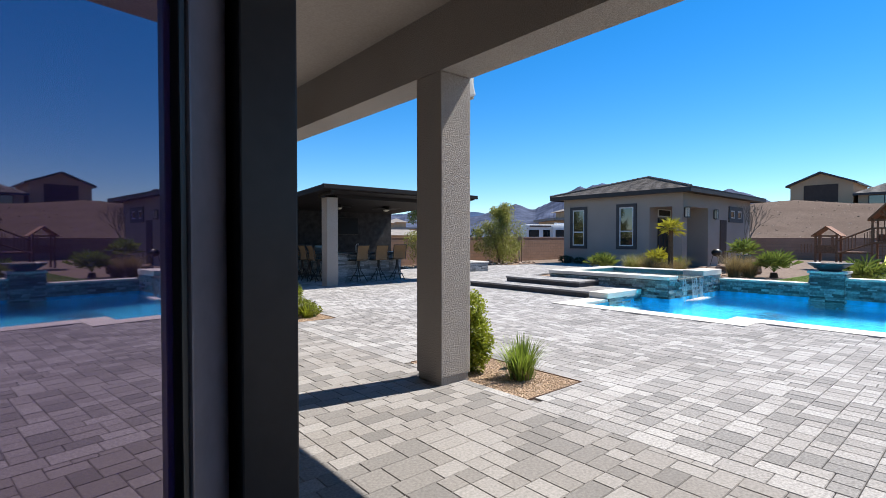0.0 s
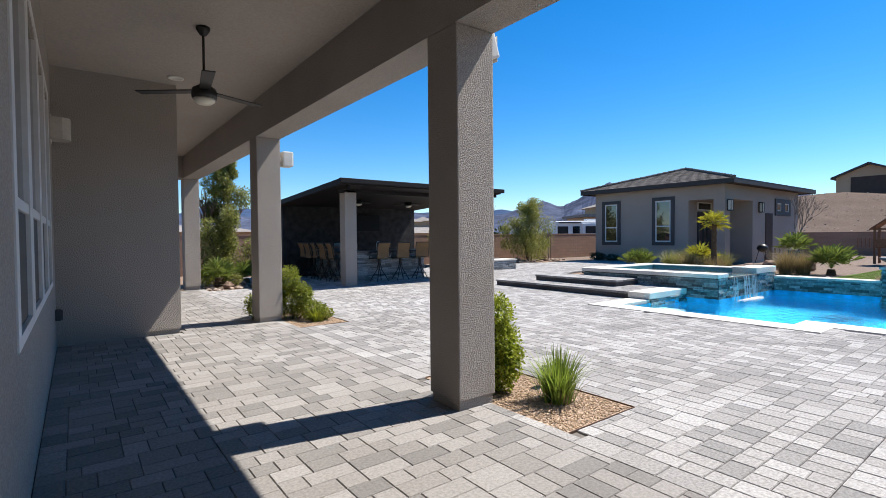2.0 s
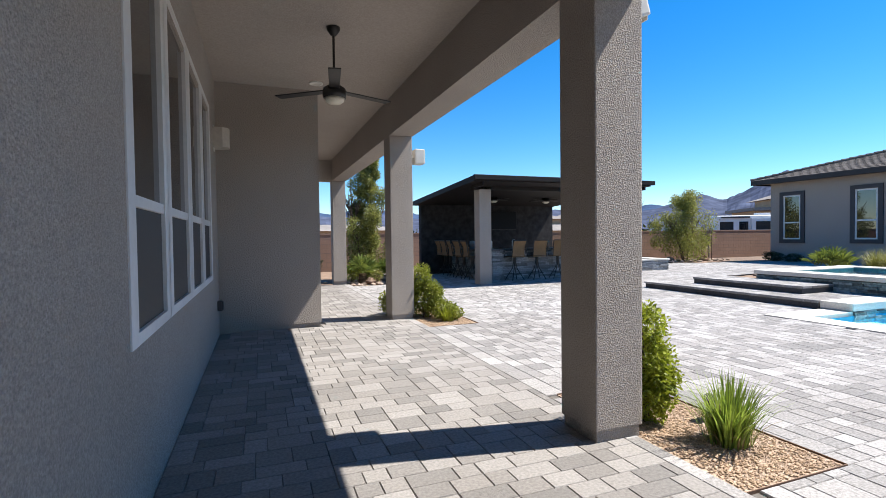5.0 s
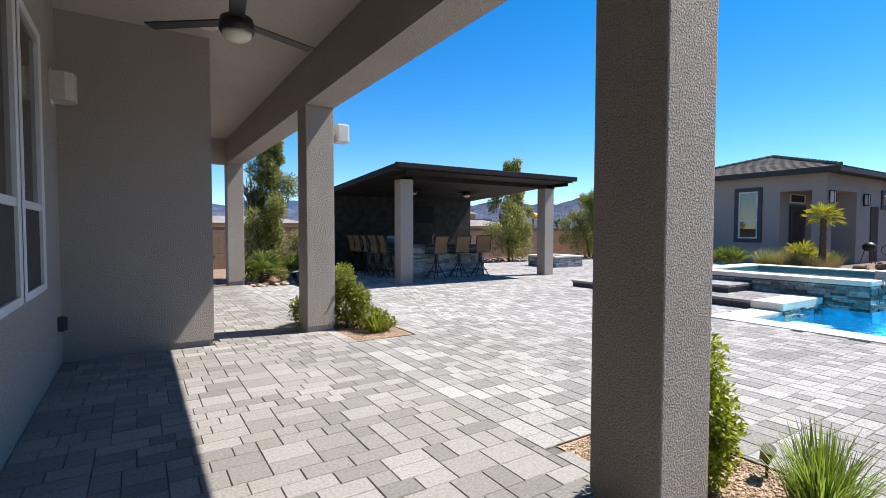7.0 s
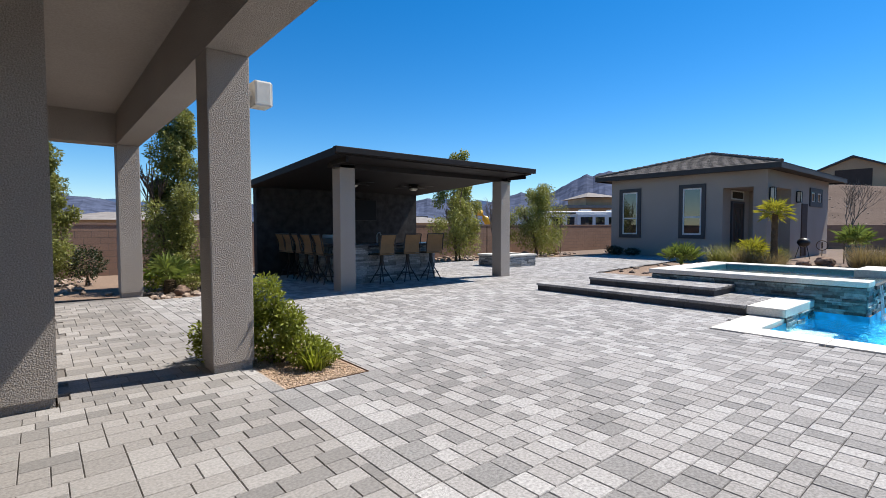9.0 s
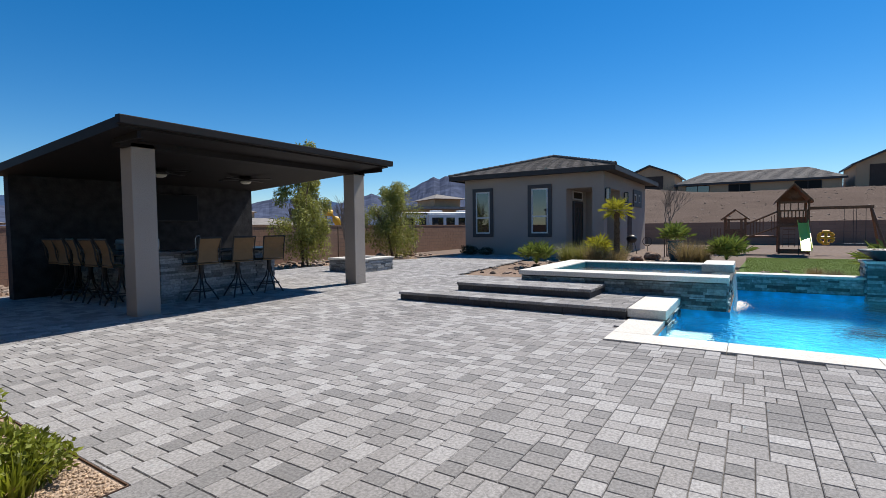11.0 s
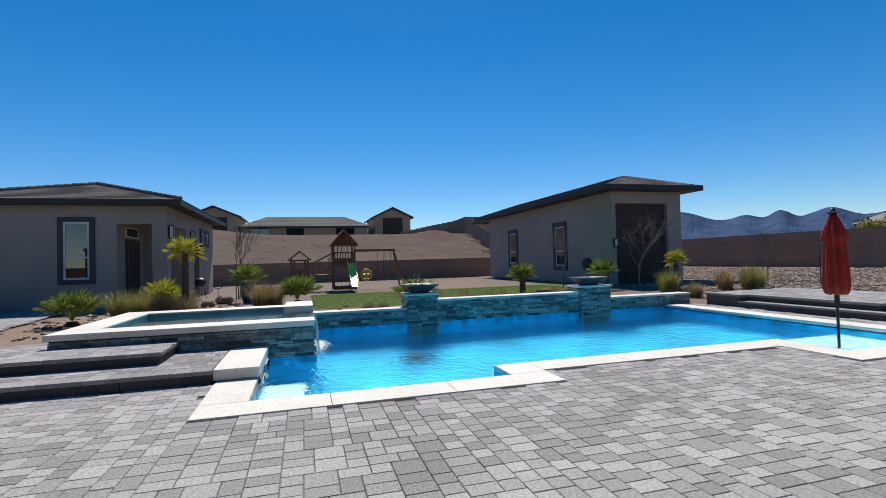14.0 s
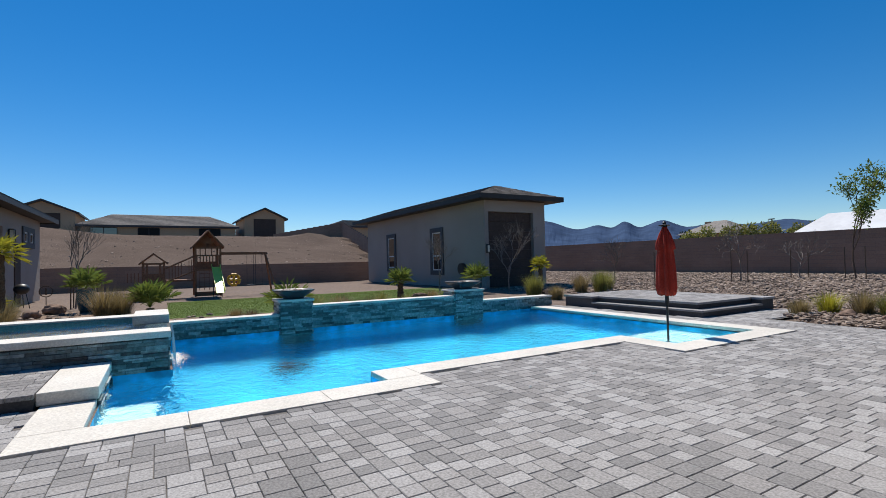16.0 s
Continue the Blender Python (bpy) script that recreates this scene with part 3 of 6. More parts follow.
def shrub(name, x, y, z, blobs, count, size, mat, label, category="shrub", seed=1, stems=3):
    r = random.Random(seed)
    t = thing(name, x, y, z, label, category)
    bm = bmesh.new()
    total = sum(b[3] * b[4] * b[5] for b in blobs)
    for bx_, by_, bz_, rx, ry, rz in blobs:
        foliage(bm, r, (bx_, by_, bz_), (rx, ry, rz), int(count * (rx * ry * rz) / total), size)
    part("foliage", bm, mat, t)
    st = bmesh.new()
    for k in range(stems):
        b = blobs[k % len(blobs)]
        tube(st, [(r.uniform(-.06, .06), r.uniform(-.06, .06), -0.04), (b[0] * .5, b[1] * .5, b[2] * .5), (b[0] + r.uniform(-.1, .1), b[1] + r.uniform(-.1, .1), b[2])], [0.018, 0.013, 0.006], 6)
    part("stem", st, "bark", t)
    return t


def blades(bm, r, count, h, spread, width, droop=0.5, base=0.08):
    for _ in range(count):
        a = r.uniform(0, math.tau)
        out = Vector((math.cos(a), math.sin(a), 0))
        tilt = r.uniform(0.05, 1.0) * spread
        hh = h * r.uniform(0.55, 1.05)
        root = out * r.uniform(0, base) + Vector((r.uniform(-.03, .03), r.uniform(-.03, .03), -0.02))
        side = Vector((-out.y, out.x, 0))
        prev = None
        for k in range(5):
            s = k / 4
            q = root + Vector((0, 0, hh * (s - droop * tilt * s * s * 0.6))) + out * hh * tilt * (s * 0.4 + s * s * 0.6)
            w = width * (1 - s ** 1.6) * 0.5 + 0.0006
            cur = (bm.verts.new(q + side * w), bm.verts.new(q - side * w))
            if prev:
                bm.faces.new((prev[0], prev[1], cur[1], cur[0]))
            prev = cur


def grass_clump(name, x, y, z, h, spread, count, mat, label, seed=1, width=0.012, base=0.1, category="grass clump"):
    r = random.Random(seed)
    t = thing(name, x, y, z, label, category)
    bm = bmesh.new()
    blades(bm, r, count, h, spread, width, 0.5, base)
    part("tuft", bm, mat, t)
    if mat != "leaf_straw":
        b2 = bmesh.new()
        blades(b2, r, count // 6, h * 0.6, spread * 1.3, width, 0.8, base)
        part("dry_tuft", b2, "leaf_straw", t, "dry straw-coloured blades")
    return t


def fan_frond(bm, r, root, d, stem, size, n=13):
    """A fan leaf on a stalk: narrow fingers round its end."""
    d = d.normalized()
    side = d.cross(Vector((0, 0, 1)))
    side = side.normalized() if side.length > 0.1 else Vector((1, 0, 0))
    up = side.cross(d).normalized()
    hub = root + d * stem - Vector((0, 0, 0.05 * stem))
    w = side * 0.012
    v = [bm.verts.new(q) for q in (root - w, root + w, hub + w * 0.6, hub - w * 0.6)]
    bm.faces.new(v)
    for k in range(n):
        a = radians(-125 + 250 * k / (n - 1))
        fd = (d * math.cos(a) + side * math.sin(a) + up * r.uniform(0.0, 0.18)).normalized()
        ln = size * (0.75 + 0.25 * math.cos(a)) * r.uniform(0.9, 1.08)
        mid, tip = hub + fd * ln * 0.55, hub + fd * ln - Vector((0, 0, ln * r.uniform(0.12, 0.3)))
        s = fd.cross(up).normalized() * size * 0.055
        q = [bm.verts.new(p_) for p_ in (hub, mid + s, tip, mid - s)]
        bm.faces.new((q[0], q[1], q[2]))
        bm.faces.new((q[0], q[2], q[3]))


def palm(x, y, z, trunk, size, fronds, mat, label, seed, low=-0.1, stem=0.45, r0=0.13):
    r = random.Random(seed)
    t = thing("palm_tree" if trunk > 0.5 else "fan_palm", x, y, z, label, "palm")
    if trunk > 0.05:
        bm = bmesh.new()
        lathe(bm, [(r0 * (1.15 - 0.35 * k / 14 + (0.1 if k % 2 else -0.06)), -0.05 + trunk * k / 14) for k in range(15)], 11)
        part("trunk", bm, "frond_dry", t)
    bm = bmesh.new()
    for k in range(fronds):
        a = k * 2.399 + r.uniform(-.2, .2)
        e = low + (1.35 - low) * ((k + 0.5) / fronds) ** 0.8
        d = Vector((math.cos(a) * math.cos(e), math.sin(a) * math.cos(e), math.sin(e)))
        fan_frond(bm, r, Vector((0, 0, max(trunk - 0.03, 0.0))), d, stem * r.uniform(0.8, 1.2), size * r.uniform(0.85, 1.1))
    part("crown", bm, mat, t)
    return t


def limbs(bm, r, p0, d, length, rad, depth, tips, spread=0.55, lift=0.15):
    p1 = p0 + d * length * 0.5 + rand_dir(r) * length * 0.06
    p2 = p0 + d * length
    tube(bm, [p0, p1, p2], [rad, rad * 0.85, rad * 0.65], 6 if rad > 0.012 else 4, False)
    tips.append((p2, d))
    if depth:
        for _ in range(3 if depth > 1 else 4):
            nd = (d + rand_dir(r) * spread + Vector((0, 0, lift))).normalized()
            limbs(bm, r, p0.lerp(p2, r.uniform(0.6, 1.0)), nd, length * r.uniform(0.6, 0.85), rad * 0.62, depth - 1, tips, spread, lift)


def tree(x, y, z, label, seed, height=3.0, depth=3, leaves=0, leaf_size=0.09, mat="leaf_tree", bark="grey_twig", rad=0.04, trunk=0.35,
         spread=0.6, lift=0.12, stakes=0, weep=0.0, name="tree", clump=0.3, stems=1):
    r = random.Random(seed)
    t = thing(name, x, y, z, label, "tree")
    bm, tips = bmesh.new(), []
    for s in range(stems):
        lean = Vector((r.uniform(-.25, .25), r.uniform(-.25, .25), 1)) if stems > 1 else Vector((r.uniform(-.05, .05), r.uniform(-.05, .05), 1))
        base = Vector((0.1 * s - 0.05 * (stems - 1), 0.06 * (s % 2), -0.06))
        limbs(bm, r, base, lean.normalized(), height * trunk, rad, depth, tips, spread, lift)
    part("trunk", bm, bark, t)
    if leaves:
        lb = bmesh.new()
        use = tips[1:]
        for _ in range(leaves):
            q, d = r.choice(use)
            c = q + rand_dir(r) * clump * r.random() ** 0.5
            leaf(lb, c, (rand_dir(r) - Vector((0, 0, weep))).normalized(), rand_dir(r), leaf_size * r.uniform(0.7, 1.3), leaf_size * r.uniform(0.3, 0.45))
        part("crown", lb, mat, t)
    for k in range(stakes):
        st = bmesh.new()
        sx = -0.35 + 0.7 * k
        tube(st, [(sx, 0.1, -0.1), (sx, 0.1, 1.45)], 0.022, 7)
        part("stake", st, "bark", t, "brown wooden tree stake")
    return t


def mass_tree(x, y, z, label, seed, h, w, leaves, size, mat, stems=2, low=0.12, droop=0.3):
    """A tall leafy tree: leaning stems with lumpy, gappy masses of leaves along them."""
    r = random.Random(seed)
    t = thing("tree", x, y, z, label, "tree")
    lb = bmesh.new()
    n = 46
    for k in range(n):
        s = (k + r.random()) / n
        prof = w * (0.35 + 0.65 * math.sin(math.pi * min(1, s * 1.15) ** 0.75) if s < 0.85 else 0.4) * (1 - 0.45 * s)
        a = r.uniform(0, math.tau)
        c = Vector((math.cos(a), math.sin(a), 0)) * prof * r.uniform(0.10, 0.95) + Vector((0, 0, h * (low + (0.95 - low) * s)))
        br = w * r.uniform(0.13, 0.30) * (1.15 - 0.55 * s)
        for _ in range(leaves // n):
            d = rand_dir(r)
            q = c + Vector((d.x * br, d.y * br, d.z * br * 1.25)) * r.random() ** 0.45
            leaf(lb, q, (rand_dir(r) * 0.8 + d * 0.4 - Vector((0, 0, droop))).normalized(), rand_dir(r), size * r.uniform(0.7, 1.35), size * r.uniform(0.28, 0.45))
    part("crown", lb, mat, t)
    bm, tips = bmesh.new(), []
    for s in range(stems):
        lean = Vector((r.uniform(-.2, .2), r.uniform(-.2, .2), 1)).normalized()
        limbs(bm, r, Vector((0.14 * s - 0.07 * (stems - 1), 0.08 * (s % 2), -0.06)), lean, h * 0.27, 0.045, 3, tips, 0.4, 0.3)
    part("trunk", bm, "bark", t)
    return t


def stones(name, label, spots, mat, kind="stuff", category="rocks"):
    """Many rough stones in one mesh: spots of (x, y, z, size)."""
    ico = bmesh.new()
    bmesh.ops.create_icosphere(ico, subdivisions=1, radius=1.0)
    bv = np.array([v.co[:] for v in ico.verts])
    bf = np.array([[v.index for v in f.verts] for f in ico.faces])
    ico.free()
    rng = np.random.default_rng(len(spots))
    V, F = [], []
    for i, (x, y, z, s) in enumerate(spots):
        v = bv * (1 + rng.uniform(-0.22, 0.22, (len(bv), 1))) * np.array([s * rng.uniform(0.7, 1.3), s * rng.uniform(0.7, 1.3), s * rng.uniform(0.45, 0.8)])
        a = rng.uniform(0, math.tau)
        v = v @ np.array([[math.cos(a), -math.sin(a), 0], [math.sin(a), math.cos(a), 0], [0, 0, 1]])
        V.append(v + (x, y, z))
        F.append(bf + i * len(bv))
    me = bpy.data.meshes.new(name)
    me.from_pydata(np.concatenate(V).tolist(), [], np.concatenate(F).tolist())
    me.materials.append(M[mat])
    return tagged(new(name, me), label, category, "", kind)


def boulder(x, y, s, seed, z=0.0):
    r = random.Random(seed)
    bm = bmesh.new()
    bmesh.ops.create_icosphere(bm, subdivisions=3, radius=s)
    off = Vector((seed * 3.1, 0, 0))
    for v in bm.verts:
        v.co *= 1 + 0.35 * noise.noise(v.co / s * 1.1 + off) + 0.12 * noise.noise(v.co / s * 3.5 + off)
        v.co.z *= 0.65
    t = part("boulder", bm, "boulder", None, "", False)
    t.matrix_world = pose(x, y, z + s * 0.3, 0, 0, r.uniform(0, 360))
    return tagged(t, "rough reddish brown landscape boulder on gravel", "boulder", "garden boulders")


def sheet(name, pts, z, mat, label, category):
    bm = bmesh.new()
    bm.faces.new([bm.verts.new((x, y, z)) for x, y in pts])
    return structure(name, bm, mat, label, category)


# ---- house front: windows, door, fittings ----
for k, (y0, y1) in enumerate(WIN):
    w = thing(f"window_{k + 1}", XW - 0.03, (y0 + y1) / 2, WZ0, "tall white vinyl window with dark glass and low rail", "window", "house windows", "structure")
    h, d, top = (y1 - y0) / 2, 0.05, WZ1 - WZ0
    part("frame", boxes((-0.06, 0.038, -h - 0.09, -h + 0.05, 0, top), (-0.06, 0.038, h - 0.05, h + 0.09, 0, top), (-0.06, 0.038, -h + 0.05, h - 0.05, 0, 0.06), (-0.06, 0.038, -h + 0.05, h - 0.05, top - 0.06, top)), "window_frame", w)
    part("rail", rbox(-0.05, 0.032, -h + 0.05, h - 0.05, 0.66, 0.72, 0.006), "window_frame", w)
    part("screen", bx(-0.01, 0.016, -h + 0.05, h - 0.05, 0.06, 0.66), "screen_mesh", w)
    part("pane", bx(-0.01, 0.010, -h + 0.05, h - 0.05, 0.72, top - 0.06), "black_glass", w)

door_frame = thing("door_frame", XW, 0.2, 0, "dark bronze frame of the patio doorway", "door frame", "", "structure")
part("jamb", rbox(-0.135, -0.035, 0.875, 1.099, 0, 2.6, 0.004), "bronze_frame", door_frame)
part("stop", rbox(-0.215, -0.137, 0.955, 1.099, 0, 2.6, 0.004), "bronze_frame", door_frame)
part("jamb", rbox(-0.17, 0.012, -0.955, -0.895, 0, 2.6, 0.004), "bronze_frame", door_frame)
part("head", rbox(-0.17, 0.012, -0.895, 0.874, 2.54, 2.6, 0.004), "bronze_frame", door_frame)
part("threshold", rbox(-0.2, 0.01, -0.895, 0.874, -0.03, 0.012, 0.004), "bronze_frame", door_frame)
# door leaf, open inwards
leaf_door = thing("glass_door", 0.522, 1.128, 0.01, "open dark-framed glass patio door reflecting the pool", "door", "", "", -40.5)
part("stile", rbox(-0.025, 0.025, -0.118, 0.0, 0, 2.5, 0.004), "frame_lit", leaf_door, "door stile, colour lightened mauve-grey for bounced daylight")
part("gasket", rbox(-0.02, 0.02, -0.135, -0.119, 0.2, 2.38, 0.003), "black_metal", leaf_door, "black rubber gasket")
part("stile", rbox(-0.025, 0.025, -0.92, -0.80, 0, 2.5, 0.004), "bronze_frame", leaf_door)
part("rail", rbox(-0.025, 0.025, -0.80, -0.119, 0, 0.2, 0.004), "frame_lit", leaf_door)
part("rail", rbox(-0.025, 0.025, -0.80, -0.119, 2.38, 2.5, 0.004), "frame_lit", leaf_door)
part("pane", bx(-0.008, 0.008, -0.80, -0.136, 0.2, 2.38), "door_glass", leaf_door)

sconce = thing("wall_sconce", XW, 8.4, 2.70, "white half-round plaster wall light", "wall light")
bm = bmesh.new()
prof = [(0, -0.13), (0.11, -0.13), (0.17, -0.09), (0.185, 0.0), (0.17, 0.09), (0.11, 0.13), (0, 0.13)]
lo_, hi_ = [[bm.verts.new((px * 1.1, py, pz)) for px, py in prof] for pz in (-0.13, 0.13)]
for i in range(len(prof) - 1):
    bm.faces.new((lo_[i], lo_[i + 1], hi_[i + 1], hi_[i]))
bm.faces.new(lo_)
bm.faces.new(hi_)
part("shade", bm, "beige_shade", sconce)
part("backplate", rbox(0, 0.012, -0.07, 0.07, -0.17, 0.17, 0.004), "white_plastic", sconce)
outlet = thing("outlet_box", XW, 8.45, 0.43, "dark grey weatherproof outlet cover on the stucco wall", "outlet")
part("cover", rbox(0, 0.06, -0.05, 0.05, -0.07, 0.07, 0.012), "dark_trim", outlet)
part("lid", rbox(0.06, 0.075, -0.042, 0.042, -0.06, 0.06, 0.006), "dark_trim", outlet)
can = thing("recessed_light", 2.04, 8.36, 3.56, "white recessed ceiling downlight", "ceiling light")
bm = bmesh.new()
lathe(bm, [(0.10, 0.0), (0.10, -0.012), (0.078, -0.014), (0.07, -0.004)], 24)
part("trim", bm, "white_plastic", can, "", True)

fan = thing("ceiling_fan", 2.01, 6.42, 3.56, "dark bronze three-blade ceiling fan with frosted light", "ceiling fan")
bm = bmesh.new()
lathe(bm, [(0.07, 0.0), (0.068, -0.03), (0.03, -0.085), (0.014, -0.09)], 20)
part("canopy", bm, "black_metal", fan, "", True)
bm = bmesh.new()
tube(bm, [(0, 0, -0.08), (0, 0, -0.58)], 0.013, 10)
part("downrod", bm, "black_metal", fan)
bm = bmesh.new()
lathe(bm, [(0.03, -0.56), (0.05, -0.60), (0.115, -0.64), (0.125, -0.70), (0.12, -0.74), (0.09, -0.745)], 28)
part("motor", bm, "black_metal", fan, "", True)
bm = bmesh.new()
lathe(bm, [(0.105, -0.742), (0.10, -0.77), (0.07, -0.795), (0.02, -0.805)], 28)
part("light", bm, "lamp_glass", fan, "frosted bowl light", True)
for k in range(3):
    a = radians(262 + 120 * k)
    bm = bmesh.new()
    box(bm, 0.10, 0.70, -0.052, 0.052, -0.668, -0.656)
    bevel(bm, 0.004, 1)
    for v in bm.verts:
        v.co.z += v.co.y * 0.03
        v.co.y *= 1.0 + 0.25 * (v.co.x - 0.1)
    bmesh.ops.rotate(bm, verts=bm.verts, cent=(0, 0, 0), matrix=Matrix.Rotation(a, 3, "Z"))
    part("blade", bm, "black_metal", fan)

for y, z, tilt in ((8.97, 2.68, 0), (4.02, 2.98, 18)):
    sp = thing("outdoor_speaker", 3.6, y, z, "white outdoor loudspeaker on a stucco column", "loudspeaker", "patio loudspeakers")
    part("bracket", rbox(0, 0.09, -0.02, 0.02, -0.03, 0.03, 0.004), "white_plastic", sp)
    bm = rbox(0.08, 0.25, -0.10, 0.10, -0.125, 0.125, 0.02)
    bmesh.ops.rotate(bm, verts=bm.verts, cent=(0.1, 0, 0), matrix=Matrix.Rotation(radians(-tilt), 3, "Y"))
    part("cabinet", bm, "white_plastic", sp)
    part("grille", rbox(0.252, 0.258, -0.085, 0.085, -0.11, 0.11, 0.002), "white_plastic", sp)

# ---- planting beds by the columns ----
BEDS = [(3.56, 4.37, 2.95, 4.64), (3.58, 4.38, 7.96, 9.75)]
for k, (x0, x1, y0, y1) in enumerate(BEDS):
    sheet("gravel_bed", ((x0, y0), (x1, y0), (x1, y1), (x0, y1)), -0.008, "gravel", "tan pea gravel planting bed", "gravel")
    ed = thing("bed_edging", x0, y0, 0, "thin brown steel edging round a gravel bed", "edging", "", "structure")
    w_, h_ = x1 - x0, y1 - y0
    part("strip", boxes((0, w_, -0.006, 0.0, -0.05, 0.003), (w_, w_ + 0.006, 0, h_, -0.05, 0.003), (0, w_, h_, h_ + 0.006, -0.05, 0.003)), "edging", ed)
    r = random.Random(k + 3)
    stones("pea_gravel", "loose tan pea gravel in the bed", [(r.uniform(x0 + .02, x1 - .02), r.uniform(y0 + .02, y1 - .02), -0.003, 0.004 + 0.007 * r.random() ** 2) for _ in range(6500)], "pebble")
shrub("clipped_shrub", 3.83, 3.93, 0, [(.0, 0, 0.18, .21, .25, .24), (.01, 0, 0.42, .22, .24, .25), (-.01, .02, 0.66, .20, .21, .24), (.05, -.08, .3, .17, .16, .2)], 8000, 0.035, "leaf_hedge", "bright green clipped upright shrub against a column", seed=4)
grass_clump("grass_clump", 4.03, 3.42, 0, 0.47, 0.7, 360, "leaf_grass", "green strappy grass clump in tan gravel", 7, 0.013, 0.11)
shrub("spreading_shrub", 3.82, 8.85, 0, [(.02, 0.1, 0.3, .3, .34, .36), (-.04, .12, 0.66, .22, .26, .26), (.2, -.3, 0.16, .24, .34, .2), (-.5, 0.42, 0.22, .24, .22, .26), (.34, -.35, .1, .2, .34, .13), (.12, -.05, .4, .2, .28, .25), (-.2, .5, .3, .3, .3, .3)], 11000, 0.045, "leaf_shrub", "yellow-green spreading shrub beside a column", seed=9)
grass_clump("grass_clump", 4.02, 8.35, 0, 0.32, 0.9, 130, "leaf_hedge", "arching green grass tuft in gravel", 17, 0.014, 0.07)
for x, y in ((4.25, 3.75), (4.2, 8.75)):
    sl = thing("spot_light", x, y, 0, "small black garden spot light on a stake", "garden light", "garden spot lights")
    bm = bmesh.new()
    tube(bm, [(0, 0, -0.04), (0, 0, 0.11)], 0.008, 8)
    part("stake", bm, "black_metal", sl)
    bm = bmesh.new()
    tube(bm, [(0.02, 0.02, 0.08), (-0.03, -0.02, 0.17)], [0.028, 0.036], 12)
    part("head", bm, "black_metal", sl)

# ---- pavilion contents ----
bar = thing("outdoor_bar", 9.0, 15.3, 0, "L-shaped outdoor bar clad in grey ledger stone", "bar")
part("body", boxes((-1.2, 1.28, -1.0, -0.5, 0, 0.90), (-1.2, -0.7, -0.5, 2.2, 0, 0.90)), "ledger_grout", bar)
part("worktop", boxes((-1.36, 1.36, -1.12, -0.35, 0.90, 0.95), (-1.36, -0.55, -0.35, 2.25, 0.90, 0.95)), "granite", bar)
M["ledger_grey"] = surface("grey_ledger_stone", (0.48, 0.48, 0.47), 0.75, 25, 3, 0.8, 0.4, 30, vary=0.65, tint=(0.95, 0.98, 1.0), coords="World")
ledger(bar, -1.2, 1.28, 0, 0.90, "y-", -1.0, "ledger_grey")
ledger(bar, -1.0, -0.5, 0, 0.90, "x+", 1.28, "ledger_grey")
ledger(bar, -1.0, 2.2, 0, 0.90, "x-", -1.2, "ledger_grey")
tv = thing("wall_television", 9.92, 17.6, 1.92, "large black wall-mounted television", "television")
part("bezel", rbox(-0.56, 0.56, -0.07, -0.02, -0.34, 0.34, 0.008), "black_metal", tv)
part("screen", bx(-0.54, 0.54, -0.074, -0.069, -0.32, 0.32), "screen", tv)
part("mount", bx(-0.2, 0.2, -0.02, 0, -0.2, 0.2), "black_metal", tv)
grill = thing("built_in_grill", 8.05, 15.6, 0.95, "stainless grill hood on the bar worktop", "grill")
bm = rbox(-0.26, 0.26, -0.36, 0.36, 0, 0.24, 0.05, 3)
part("hood", bm, "steel", grill)
bm = bmesh.new()
tube(bm, [(-0.29, -0.28, 0.14), (-0.29, 0.28, 0.14)], 0.012, 8)
part("handle", bm, "steel", grill)
tap = thing("bar_tap", 8.75, 14.75, 0.95, "curved chrome bar tap", "tap")
bm = bmesh.new()
tube(bm, [(0, 0, 0), (0, 0, 0.22), (0.03, 0, 0.27), (0.09, 0, 0.28), (0.12, 0, 0.22)], 0.012, 8)
part("spout", bm, "steel", tap)


